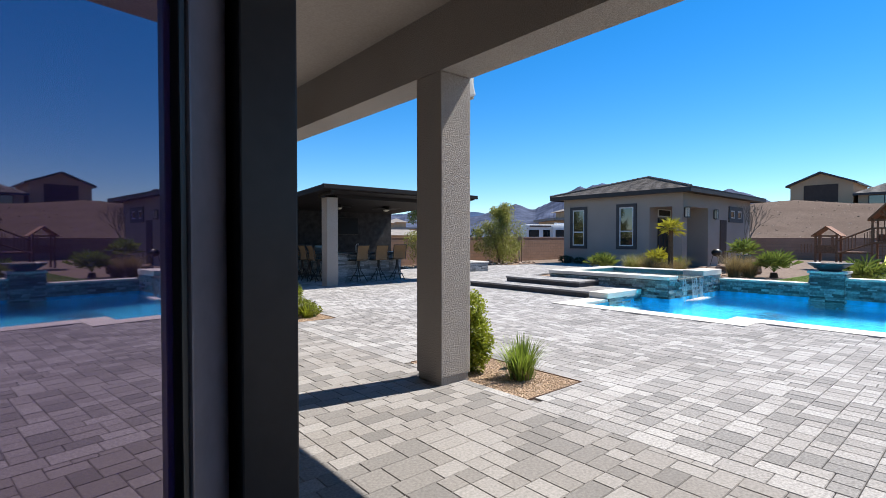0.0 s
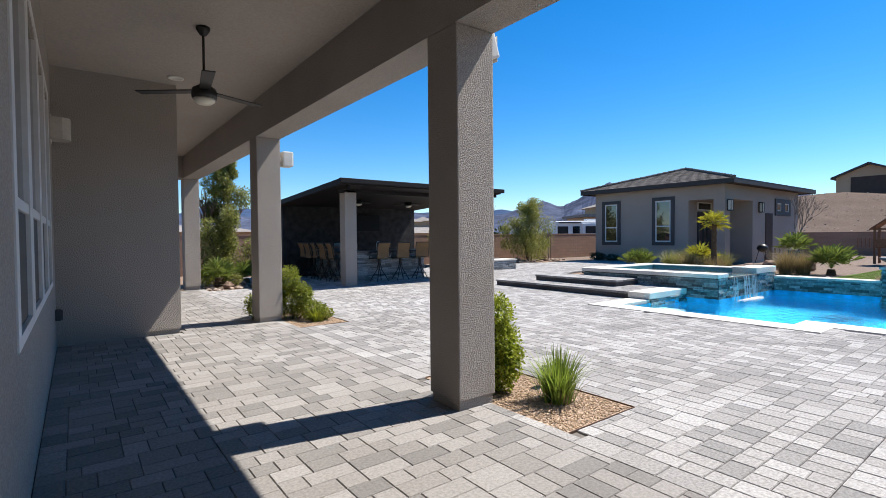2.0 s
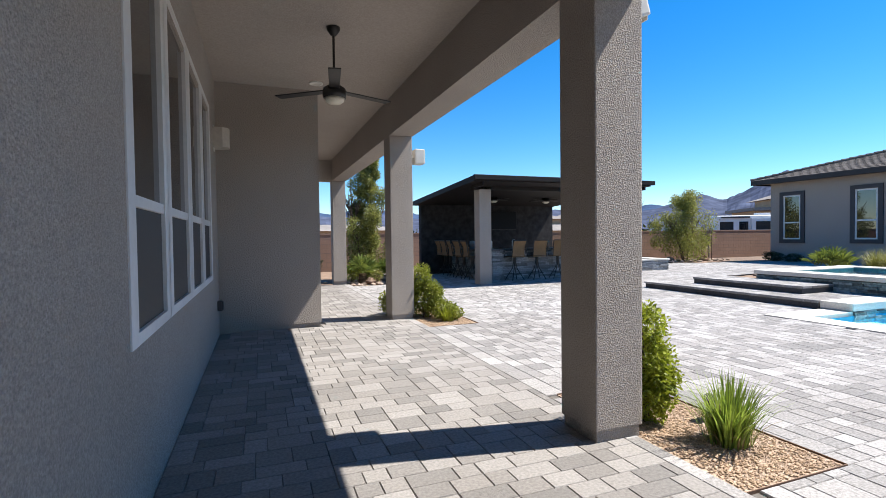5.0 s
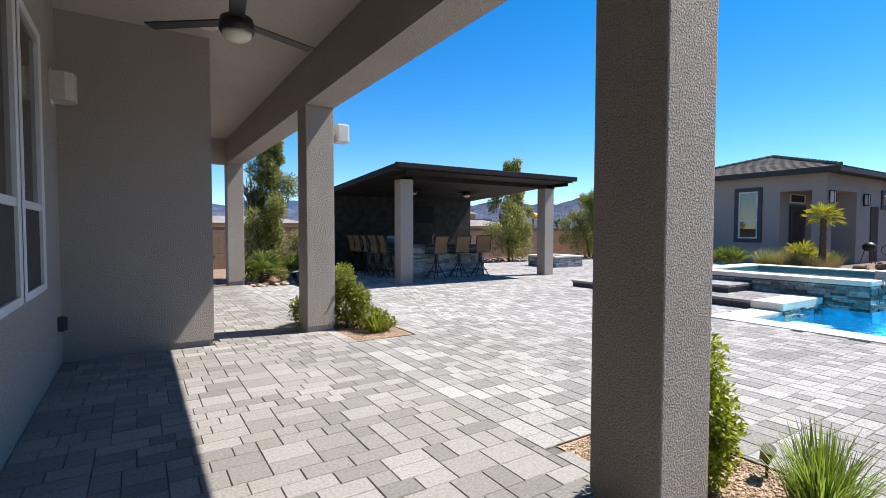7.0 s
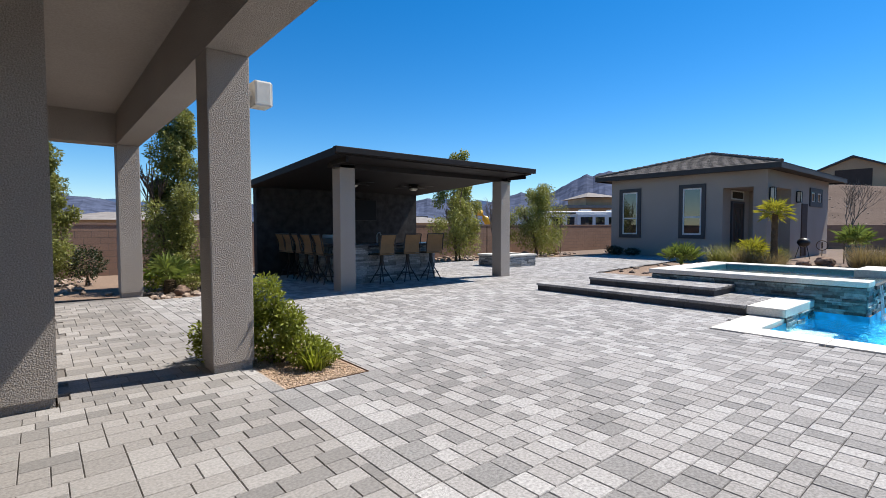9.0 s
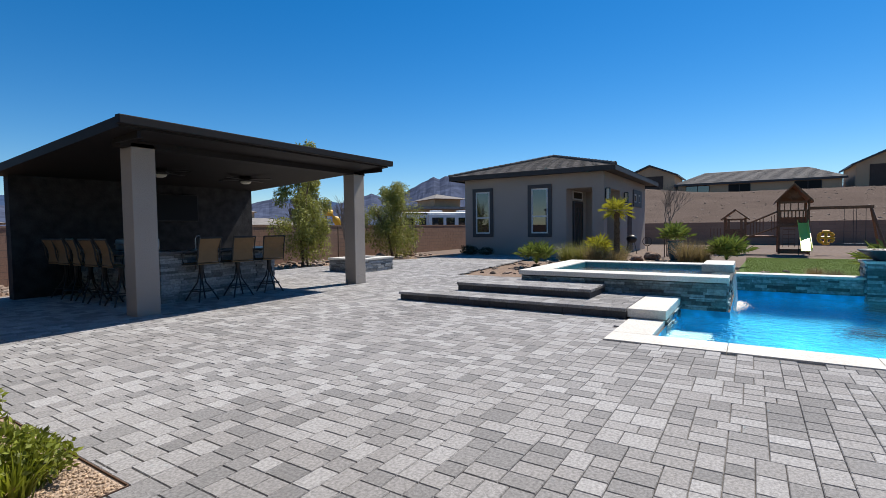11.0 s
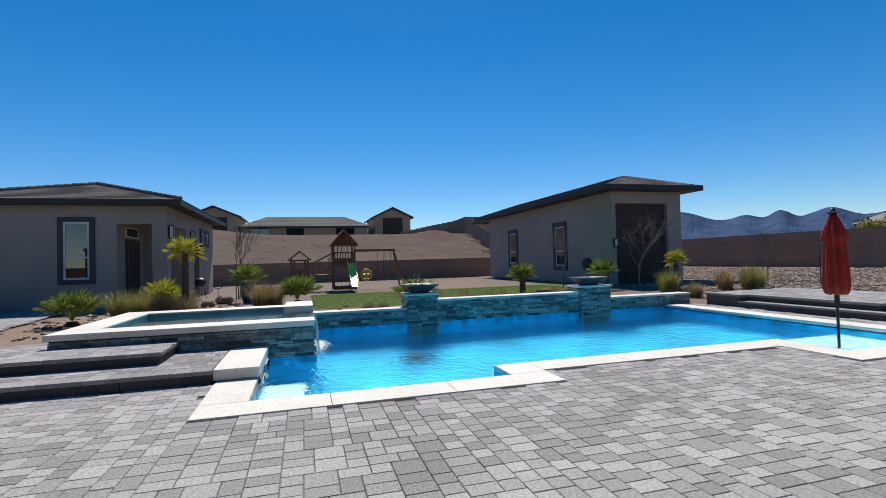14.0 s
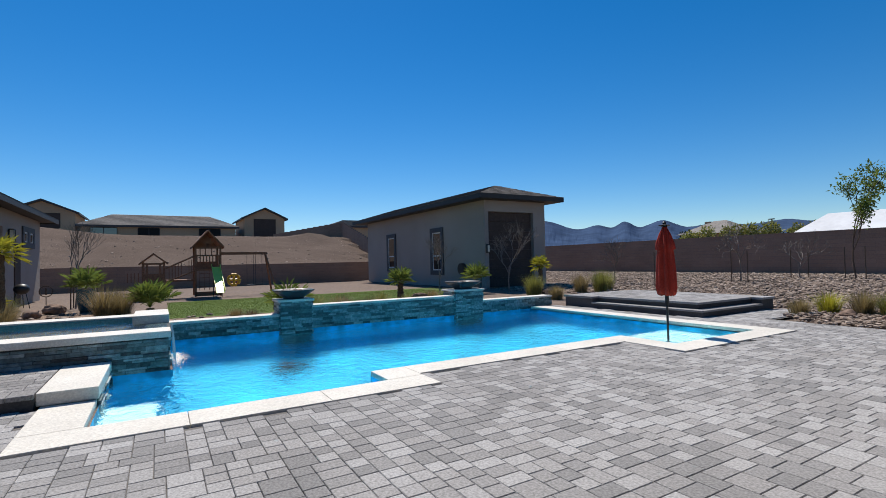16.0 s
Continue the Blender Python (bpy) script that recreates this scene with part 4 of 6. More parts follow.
def bar_stool():
    s = thing("bar_stool", 0, 0, 0, "swivel bar stool with tan sling and black metal frame", "bar stool", "stools at the bar")
    bm = bmesh.new()
    box(bm, -0.21, 0.21, -0.02, 0.0, 0.74, 1.18)
    bmesh.ops.subdivide_edges(bm, edges=[e for e in bm.edges if abs(e.verts[0].co.z - e.verts[1].co.z) > 0.1], cuts=5)
    for v in bm.verts:
        k = (v.co.z - 0.74) / 0.44
        v.co.y += -0.20 - 0.10 * k + 0.05 * math.sin(k * 3.1)
    part("backrest", bm, "sling", s)
    part("seat", rbox(-0.22, 0.22, -0.22, 0.22, 0.70, 0.725, 0.01), "sling", s)
    bm = bmesh.new()
    for sx in (-0.225, 0.225):
        tube(bm, [(sx, 0.24, 0.70), (sx, -0.2, 0.71), (sx, -0.24, 0.85), (sx, -0.26, 1.02), (sx, -0.31, 1.2)], 0.014, 7)
        tube(bm, [(sx, 0.2, 0.72), (sx * 1.06, 0.22, 0.9), (sx * 1.06, -0.22, 0.93)], 0.013, 7)
    tube(bm, [(-0.225, -0.31, 1.2), (0.225, -0.31, 1.2)], 0.014, 7)
    part("frame", bm, "black_metal", s)
    bm = bmesh.new()
    tube(bm, [(0, 0, 0.42), (0, 0, 0.70)], [0.03, 0.05], 10)
    part("post", bm, "black_metal", s)
    for k in range(4):
        a = radians(45 + 90 * k)
        bm = bmesh.new()
        c_, s_ = math.cos(a), math.sin(a)
        tube(bm, [(0.03 * c_, 0.03 * s_, 0.60), (0.07 * c_, 0.07 * s_, 0.36), (0.2 * c_, 0.2 * s_, 0.16), (0.29 * c_, 0.29 * s_, 0.01)], 0.014, 7)
        part("leg", bm, "black_metal", s)
    bm = bmesh.new()
    tube(bm, [(0.2 * math.cos(k * math.tau / 20), 0.2 * math.sin(k * math.tau / 20), 0.2) for k in range(21)], 0.01, 6, False)
    part("foot_ring", bm, "black_metal", s)
    return s


stool = bar_stool()
stool.matrix_world = pose(8.42, 14.02, 0, 0, 0, 4)
for x, y, a in ((9.18, 14.0, -6), (9.92, 13.98, -14), (7.36, 14.75, -92), (7.34, 15.35, -86), (7.35, 15.95, -95), (7.33, 16.5, -88), (7.36, 17.05, -84)):
    copy_thing(stool, pose(x, y, 0, 0, 0, a))
for x in (8.48, 10.47):
    pf = thing("pavilion_fan", x, 15.48, 2.62, "low dark ceiling fan with frosted bowl light", "ceiling fan", "pavilion fans")
    bm = bmesh.new()
    lathe(bm, [(0.13, 0.02), (0.13, -0.08), (0.16, -0.11), (0.12, -0.125)], 24)
    part("motor", bm, "black_metal", pf, "", True)
    bm = bmesh.new()
    lathe(bm, [(0.125, -0.125), (0.11, -0.16), (0.06, -0.185), (0.01, -0.19)], 24)
    part("light", bm, "lamp_glass", pf, "", True)
    for k in range(4):
        bm = bx(0.14, 0.68, -0.06, 0.06, -0.085, -0.075)
        bmesh.ops.rotate(bm, verts=bm.verts, cent=(0, 0, 0), matrix=Matrix.Rotation(radians(20 + 90 * k), 3, "Z"))
        part("blade", bm, "black_metal", pf)
part("gutter", rbox(*rel(pav, 6.40, 12.32, 12.44, 12.56, 2.80, 2.925), 0.012), "roof_metal", pav)
for x in (6.7, 12.05):
    part("rafter", bx(*rel(pav, x, x + 0.05, 12.6, 13.3, 2.66, 2.77)), "roof_metal", pav)
firepit = thing("fire_pit", 14.9, 15.85, 0, "low square fire pit of grey ledger stone with cream cap", "fire pit")
part("body", boxes((-0.7, 0.7, -0.7, -0.45, 0, 0.36), (-0.7, 0.7, 0.45, 0.7, 0, 0.36), (-0.7, -0.45, -0.45, 0.45, 0, 0.36), (0.45, 0.7, -0.45, 0.45, 0, 0.36)), "ledger_grout", firepit)
part("burner", bx(-0.45, 0.45, -0.45, 0.45, 0.0, 0.26), "dark_trim", firepit)
for q in ((-0.75, 0.75, -0.75, -0.42), (-0.75, 0.75, 0.42, 0.75), (-0.75, -0.42, -0.42, 0.42), (0.42, 0.75, -0.42, 0.42)):
    part("cap", rbox(*q, 0.36, 0.42, 0.01), "coping", firepit)
ledger(firepit, -0.7, 0.7, 0, 0.36, "y-", -0.7, "ledger_grey")
ledger(firepit, -0.7, 0.7, 0, 0.36, "x-", -0.7, "ledger_grey")

# ---- guest house ----
cas = thing("guest_house", 29, 14, 0, "small grey stucco guest house with hip tile roof", "house")
part("wall", boxes(rel(cas, 24.5, 34.0, 12.25, 17.48, -0.1, 3.70), rel(cas, 27.6, 34.0, 10.6, 12.25, -0.1, 3.70), rel(cas, 24.5, 25.02, 10.6, 11.1, -0.1, 3.02), rel(cas, 24.5, 27.6, 10.6, 12.25, 3.02, 3.70)), "stucco_bluegrey", cas)
EX0, EX1, EY0, EY1, EZ = 23.95, 34.9, 10.0, 18.1, 3.86
RX0, RX1, RY, RZ = 27.9, 31.0, 14.05, 4.98
part("fascia", boxes(rel(cas, EX0, EX1, EY0, EY0 + 0.05, EZ - 0.2, EZ), rel(cas, EX0, EX1, EY1 - 0.05, EY1, EZ - 0.2, EZ), rel(cas, EX0, EX0 + 0.05, EY0 + .05, EY1 - .05, EZ - 0.2, EZ), rel(cas, EX1 - 0.05, EX1, EY0 + .05, EY1 - .05, EZ - 0.2, EZ)), "fascia", cas)
part("soffit", bx(*rel(cas, EX0 + .05, EX1 - .05, EY0 + .05, EY1 - .05, EZ - 0.14, EZ - 0.12)), "fascia", cas)


def tile_slope(parent, a, b, c, d, rows, width, mat, lift=0.03):
    """Flat roof tiles in courses on the slope from eave a-b to ridge d-c."""
    bm = bmesh.new()
    a, b, c, d = (Vector(q) for q in (a, b, c, d))
    nrm = (b - a).cross(d - a).normalized()
    if nrm.z < 0:
        nrm = -nrm
    for k in range(rows):
        s0, s1 = k / rows, (k + 1) / rows
        l0, r0, l1, r1 = a.lerp(d, s0), b.lerp(c, s0), a.lerp(d, s1), b.lerp(c, s1)
        n = max(1, round((r0 - l0).length / width))
        for i in range(n):
            f0, f1 = (i + 0.02) / n, (i + 0.98) / n
            up = nrm * lift
            q = [l0.lerp(r0, f0) + up, l0.lerp(r0, f1) + up, l1.lerp(r1, f1) + up * 0.25, l1.lerp(r1, f0) + up * 0.25]
            e = [l0.lerp(r0, f0) - up * 0.2, l0.lerp(r0, f1) - up * 0.2]
            v = [bm.verts.new(p_) for p_ in q + e]
            bm.faces.new(v[:4])
            bm.faces.new((v[4], v[5], v[1], v[0]))
    ob = part("roof_tiles", bm, mat, parent)
    tagged(ob, "", "", "", "stuff")
    return ob


def loc(t, x, y, z):
    o = t.matrix_world.translation
    return Vector((x - o.x, y - o.y, z - o.z))


e = [loc(cas, EX0, EY0, EZ), loc(cas, EX1, EY0, EZ), loc(cas, EX1, EY1, EZ), loc(cas, EX0, EY1, EZ)]
g = [loc(cas, RX0, RY, RZ), loc(cas, RX1, RY, RZ)]
bm = bmesh.new()
vs = [bm.verts.new(q) for q in e + g]
for f in ((0, 1, 5, 4), (1, 2, 5), (2, 3, 4, 5), (3, 0, 4)):
    bm.faces.new([vs[i] for i in f])
part("roof", bm, "dark_trim", cas)
tile_slope(cas, e[3], e[0], g[0], g[0], 14, 0.33, "tile")
tile_slope(cas, e[0], e[1], g[1], g[0], 14, 0.33, "tile")
bm = bmesh.new()
for p0, p1 in ((e[0], g[0]), (e[3], g[0]), (g[0], g[1])):
    n = int((p1 - p0).length / 0.3)
    for i in range(n):
        q0, q1 = p0.lerp(p1, i / n), p0.lerp(p1, (i + 1.1) / n)
        tube(bm, [q0 + Vector((0, 0, 0.05)), q1 + Vector((0, 0, 0.035))], [0.085, 0.07], 8)
tagged(part("ridge_tiles", bm, "tile", cas), "", "", "", "stuff")
for px, py in ((27.2, 15.6), (28.8, 13.6)):
    bm = bmesh.new()
    zz = RZ - 0.12 - 0.1 * abs(py - RY)
    tube(bm, [tuple(loc(cas, px, py, zz - 0.3)), tuple(loc(cas, px, py, zz + 0.12))], 0.04, 8)
    part("vent_pipe", bm, "dark_trim", cas)


def trimmed_window(parent, x, y0, y1, z0, z1, split=0.38, trim=0.17, face="x"):
    o = parent.matrix_world.translation
    w = new("window")
    w.parent = parent
    w.matrix_local = Matrix.Translation((x - o.x, (y0 + y1) / 2 - o.y, z0 - o.z)) @ (Matrix() if face == "x" else pose(0, 0, 0, 0, 0, 90))
    h, t = (y1 - y0) / 2, z1 - z0
    part("trim", boxes((-0.06, 0.02, -h, -h + trim, 0, t), (-0.06, 0.02, h - trim, h, 0, t), (-0.06, 0.02, -h + trim, h - trim, 0, trim), (-0.06, 0.02, -h + trim, h - trim, t - trim, t)), "dark_trim", w)
    a = h - trim
    f = 0.065
    part("window_frame", boxes((-0.03, 0.02, -a, -a + f, trim, t - trim), (-0.03, 0.02, a - f, a, trim, t - trim), (-0.03, 0.02, -a + f, a - f, trim, trim + f), (-0.03, 0.02, -a + f, a - f, t - trim - f, t - trim), (-0.03, 0.02, -a + f, a - f, trim + (t - 2 * trim) * split - f / 2, trim + (t - 2 * trim) * split + f / 2)), "window_frame", w)
    part("pane", bx(-0.012, -0.004, -a + f, a - f, trim + f, t - trim - f), "black_glass", w)
    return w


trimmed_window(cas, 24.5, 15.9, 17.02, 0.85, 3.24)
trimmed_window(cas, 24.5, 12.93, 14.08, 0.85, 3.27)
d_ = new("door")
d_.parent = cas
d_.matrix_local = Matrix.Translation(loc(cas, 26.1, 12.25, 0))
part("leaf", rbox(-0.62, 0.62, -0.06, -0.01, 0.02, 2.42, 0.01), "dark_door", d_)
part("frame", boxes((-0.72, -0.62, -0.08, 0, 0, 2.5), (0.62, 0.72, -0.08, 0, 0, 2.5), (-0.62, 0.62, -0.08, 0, 2.42, 2.5)), "dark_trim", d_)
part("glazing", bx(-0.35, -0.1, -0.065, -0.055, 0.3, 2.2), "black_glass", d_)
part("glazing", bx(0.1, 0.35, -0.065, -0.055, 0.3, 2.2), "black_glass", d_)
tw = new("window")
tw.parent = cas
tw.matrix_local = Matrix.Translation(loc(cas, 26.1, 12.25, 2.58))
part("window_frame", boxes((-0.72, -0.67, -0.05, 0, 0, 0.4), (0.67, 0.72, -0.05, 0, 0, 0.4), (-0.67, 0.67, -0.05, 0, 0, 0.05), (-0.67, 0.67, -0.05, 0, 0.35, 0.4)), "window_frame", tw)
part("pane", bx(-0.67, 0.67, -0.03, -0.02, 0.05, 0.35), "black_glass", tw)
for px in (31.0, 32.1):
    trimmed_window(cas, px, 10.6 - 0.55, 10.6 + 0.55, 2.35, 3.25, 0.0, 0.22, "y").matrix_local = Matrix.Translation(loc(cas, px, 10.6, 2.35)) @ pose(0, 0, 0, 0, 0, 90)
part("side_door", rbox(*rel(cas, 29.2, 30.1, 10.56, 10.61, 0.0, 2.45), 0.01), "dark_door", cas)


def lantern(x, y, z, rz=0):
    t = thing("wall_lantern", x, y, z, "black box wall lantern with frosted glass", "wall light", "wall lanterns", "", rz)
    part("backplate", rbox(-0.09, 0.09, -0.03, 0, -0.24, 0.24, 0.006), "black_metal", t)
    part("cage", boxes(*[(x_, x_ + 0.022, y_, y_ + 0.022, -0.22, 0.22) for x_ in (-0.12, 0.098) for y_ in (-0.2, -0.06)], (-0.12, 0.12, -0.2, -0.03, 0.22, 0.26), (-0.12, 0.12, -0.2, -0.03, -0.26, -0.22)), "black_metal", t)
    part("glass", bx(-0.097, 0.097, -0.177, -0.04, -0.219, 0.219), "lamp_glass", t, "white frosted glass")


lantern(24.78, 10.6, 2.72)
lantern(28.4, 10.6, 2.72)
bbq = thing("kettle_barbecue", 27.0, 9.95, 0, "black kettle barbecue with lid beside the guest house", "barbecue")
bm = bmesh.new()
lathe(bm, [(0.02, 0.50), (0.16, 0.55), (0.23, 0.65), (0.24, 0.70), (0.22, 0.78), (0.13, 0.87), (0.02, 0.90)], 20)
part("kettle", bm, "black_metal", bbq, "", True)
for k in range(3):
    bm = bmesh.new()
    a = k * math.tau / 3
    tube(bm, [(0.15 * math.cos(a), 0.15 * math.sin(a), 0.57), (0.3 * math.cos(a), 0.3 * math.sin(a), 0.0)], 0.014, 7)
    part("leg", bm, "black_metal", bbq)

# ---- garage ----
gar = thing("vehicle_garage", 30, -10, 0, "tall grey stucco garage with a dark roller door", "garage")
part("wall", boxes(rel(gar, 23.9, 39, -12.1, -8.17, -0.1, 4.42), rel(gar, 23.85, 23.9, -12.1, -8.17, -0.1, 4.41)), "stucco_bluegrey", gar)
for q in ((-8.4, -8.17, -0.1, 4.42), (-12.1, -11.3, -0.1, 4.42), (-11.3, -8.4, 3.8, 4.42)):
    part("front_wall", bx(*rel(gar, 23.6, 23.849, *q)), "stucco_bluegrey", gar)
dr = new("roller_door")
dr.parent = gar
for k in range(8):
    part("panel", rbox(*rel(gar, 23.78, 23.84, -11.28, -8.42, 0.01 + k * 0.472, 0.475 + k * 0.472), 0.008), "dark_door", dr)
bm = bmesh.new()
gx0, gx1, gy0, gy1, gz = 22.9, 40.4, -12.85, -7.45, 4.58
vs = [bm.verts.new(loc(gar, *q)) for q in ((gx0, gy0, gz), (gx1, gy0, gz), (gx1, gy1, gz), (gx0, gy1, gz), (25.3, -10.15, 5.42), (38, -10.15, 5.42))]
for f in ((0, 1, 5, 4), (1, 2, 5), (2, 3, 4, 5), (3, 0, 4)):
    bm.faces.new([vs[i] for i in f])
part("roof", bm, "tile", gar)
part("fascia", bx(*rel(gar, gx0, gx1, gy0, gy1, gz - 0.22, gz - 0.003)), "fascia", gar)
gc = [loc(gar, gx0, gy1, gz), loc(gar, gx0, gy0, gz), loc(gar, gx1, gy1, gz), loc(gar, 25.3, -10.15, 5.42), loc(gar, 38, -10.15, 5.42)]
tile_slope(gar, gc[0], gc[1], gc[3], gc[3], 9, 0.33, "tile")
tile_slope(gar, gc[2], gc[0], gc[3], gc[4], 9, 0.33, "tile")
for x0, x1, z0, z1 in ((33.9, 35.4, 0.75, 3.3), (27.6, 29.1, 0.6, 3.3)):
    o = gar.matrix_world.translation
    w = trimmed_window(gar, 30, -0.75, 0.75, z0, z1, 0.38, 0.26, "y")
    w.matrix_local = Matrix.Translation(loc(gar, (x0 + x1) / 2, -8.17, z0)) @ pose(0, 0, 0, 0, 0, 90)
    for ch in w.children:
        ch.matrix_local = pose(0, 0, 0, 0, 0, 180)
lg = thing("wall_lantern", 23.6, -8.28, 1.95, "black box wall lantern with frosted glass", "wall light", "wall lanterns", "", -90)
part("backplate", rbox(-0.06, 0.06, -0.03, 0, -0.22, 0.22, 0.006), "black_metal", lg)
part("cage", rbox(-0.08, 0.08, -0.15, -0.03, -0.2, 0.2, 0.01), "black_metal", lg)
part("glass", rbox(-0.055, 0.055, -0.156, -0.149, -0.16, 0.16, 0.002), "lamp_glass", lg)
hose = thing("hose_reel", 25.6, -8.1, 0.95, "dark red wall-mounted hose reel", "hose reel")
bm = bmesh.new()
lathe(bm, [(0.12, -0.12), (0.3, -0.12), (0.3, 0.12), (0.12, 0.12)], 18)
bmesh.ops.rotate(bm, verts=bm.verts, cent=(0, 0, 0), matrix=Matrix.Rotation(radians(90), 3, "X"))
part("reel", bm, M["dark_door"], hose)

# ---- boundary walls, slope, distance ----


def block_wall(name, x0, y0, x1, y1, z0, z1, label, length=0.4, thick=0.2):
    """A wall of blocks in running bond with a cap."""
    t = tagged(new(name), label, "wall", "", "structure")
    a, b = Vector((x0, y0, 0)), Vector((x1, y1, 0))
    d = (b - a).normalized()
    nrm = Vector((-d.y, d.x, 0)) * thick / 2
    bm = bmesh.new()

    def slab(s0, s1, za, zb, k=1.0):
        vs_ = [bm.verts.new(a + d * s + nrm * sg * k + Vector((0, 0, z))) for z in (za, zb) for sg in (-1, 1) for s in (s0, s1)]
        for f in ((0, 2, 3, 1), (4, 5, 7, 6), (0, 1, 5, 4), (2, 6, 7, 3), (0, 4, 6, 2), (1, 3, 7, 5)):
            bm.faces.new([vs_[i] for i in f])
    L = (b - a).length
    rows = max(1, round((z1 - z0 - 0.06) / 0.2))
    hgt = (z1 - z0 - 0.06) / rows
    for r_ in range(rows):
        s = -length / 2 * (r_ % 2)
        while s < L:
            slab(max(s, 0) + 0.004, min(s + length, L) - 0.004, z0 + r_ * hgt + 0.004, z0 + (r_ + 1) * hgt - 0.004)
            s += length
    tagged(part("blocks", bm, "block_wall", t), "", "", "", "stuff")
    bm = bmesh.new()
    slab(0, L, z0 - 0.3, z1 - 0.06, 0.93)
    part("core", bm, "joint", t)
    bm = bmesh.new()
    slab(0, L, z1 - 0.06, z1, 1.15)
    part("cap", bm, "block_wall", t)
    return t


block_wall("wall_north", -12, 21.5, 41.9, 21.5, -0.05, 1.52, "tan block boundary wall with cap")
block_wall("wall_east", 42, 60, 42, -23.9, -0.05, 1.48, "tan block boundary wall with cap", 0.8)
block_wall("wall_south", 2, -24.0, 46, -24.0, 0.2, 2.5, "brown block boundary wall above river rock", 0.8)
for n_, (xa, ya, ta), (xb, yb, tb) in ((12, (81, -9.5, 6.1), (74, -18, 7.6)), (20, (74, -18, 7.6), (46, -12.3, 2.9))):
    for k in range(n_):
        s0, s1 = k / n_, (k + 1) / n_
        top = ta + (tb - ta) * (s0 + s1) / 2
        block_wall("wall_upper", xa + (xb - xa) * s0, ya + (yb - ya) * s0, xa + (xb - xa) * s1, ya + (yb - ya) * s1, top - 3.2, top, "brown stepped block wall on the upper slope", 1.2)


def terrain(name, x0, x1, y0, y1, nx, ny, f, mat, label, category):
    bm = bmesh.new()
    g_ = [[bm.verts.new((x0 + (x1 - x0) * i / nx, y0 + (y1 - y0) * j / ny, f(x0 + (x1 - x0) * i / nx, y0 + (y1 - y0) * j / ny))) for j in range(ny + 1)] for i in range(nx + 1)]
    for i in range(nx):
        for j in range(ny):
            bm.faces.new((g_[i][j], g_[i + 1][j], g_[i + 1][j + 1], g_[i][j + 1]))
    return structure(name, bm, mat, label, category)


def slope_z(x, y):
    s = min(1, max(0, (x - 42.2) / 30))
    z = 1.35 + 3.82 * (s * s * (3 - 2 * s)) + max(0, x - 72) * 0.036
    z += 0.22 * noise.noise(Vector((x * 0.12, y * 0.12, 1))) + 0.08 * noise.noise(Vector((x * 0.6, y * 0.6, 2)))
    z += s * 1.0 * math.exp(-((y - 19) / 6.5) ** 2) + 0.8 * math.exp(-((y + 10.8) / 2.2) ** 2 - ((x - 64) / 4.0) ** 2)
    if x > 44 and y < -12.3 - (x - 46) * 0.2036:
        z -= 0.8
    k = min(1, max(0, (y - 24) / 10))
    k = k * k * (3 - 2 * k)
    return max(z, 1.3) * (1 - k) + (max(0, x - 65) * 0.03 - 0.1) * k


terrain("embankment", 42.15, 150, -30, 95, 70, 90, slope_z, "slope", "bare gravel embankment behind the boundary wall", "slope")
terrain("rock_slope", 15.5, 46, -23.9, -7.9, 30, 20, lambda x, y: -0.05 + 0.32 * min(1, (-7.9 - y) / 14) + 0.05 * noise.noise(Vector((x * .5, y * .5, 0))), "dirt", "rising ground in front of the wall", "slope")
terrain("rock_slope_near", 2.0, 15.5, -23.9, -8.6, 20, 20, lambda x, y: -0.05 + 0.32 * min(1, (-8.6 - y) / 13) + 0.05 * noise.noise(Vector((x * .5, y * .5, 0))), "dirt", "rising ground in front of the wall", "slope")


def ridge(name, r0, az0, az1, height, label, seed, mat="mountain", crest=1.0):
    """A far range: height in degrees over the azimuth, with spurs towards the viewer."""
    bm = bmesh.new()
    n, m_ = 420, 9
    rows_ = []
    for k in range(m_ + 1):
        s = k / m_
        row = []
        for i in range(n + 1):
            az = az0 + (az1 - az0) * i / n
            rr = r0 * (0.62 + 0.38 * s)
            h = r0 * math.tan(radians(height(az))) * s ** 1.3
            h *= 1 + (0.4 * noise.noise(Vector((az * 0.5 + seed, s * 2.5, 0))) + 0.18 * noise.noise(Vector((az * 1.6 + seed, s * 5, 3))) + 0.06 * noise.noise(Vector((az * 4 + seed, s * 9, 3)))) * (1.02 - s) * (0.6 + 0.6 * crest)
            if k == m_:
                h *= 1 + crest * (0.10 * noise.noise(Vector((az * 0.9, seed, 0))) + 0.06 * noise.noise(Vector((az * 2.7, seed, 0))) + 0.025 * noise.noise(Vector((az * 8, seed, 0))))
            row.append(bm.verts.new((rr * math.sin(radians(az)), rr * math.cos(radians(az)), h - 2)))
        rows_.append(row)
    for k in range(m_):
        for i in range(n):
            bm.faces.new((rows_[k][i], rows_[k][i + 1], rows_[k + 1][i + 1], rows_[k + 1][i]))
    return tagged(part(name, bm, mat), label, "mountain", "", "structure")


def bell(az, c, w, h):
    return h * math.exp(-((az - c) / w) ** 2)


def peak(az, c, h, fall):
    return h - fall * abs(az - c)


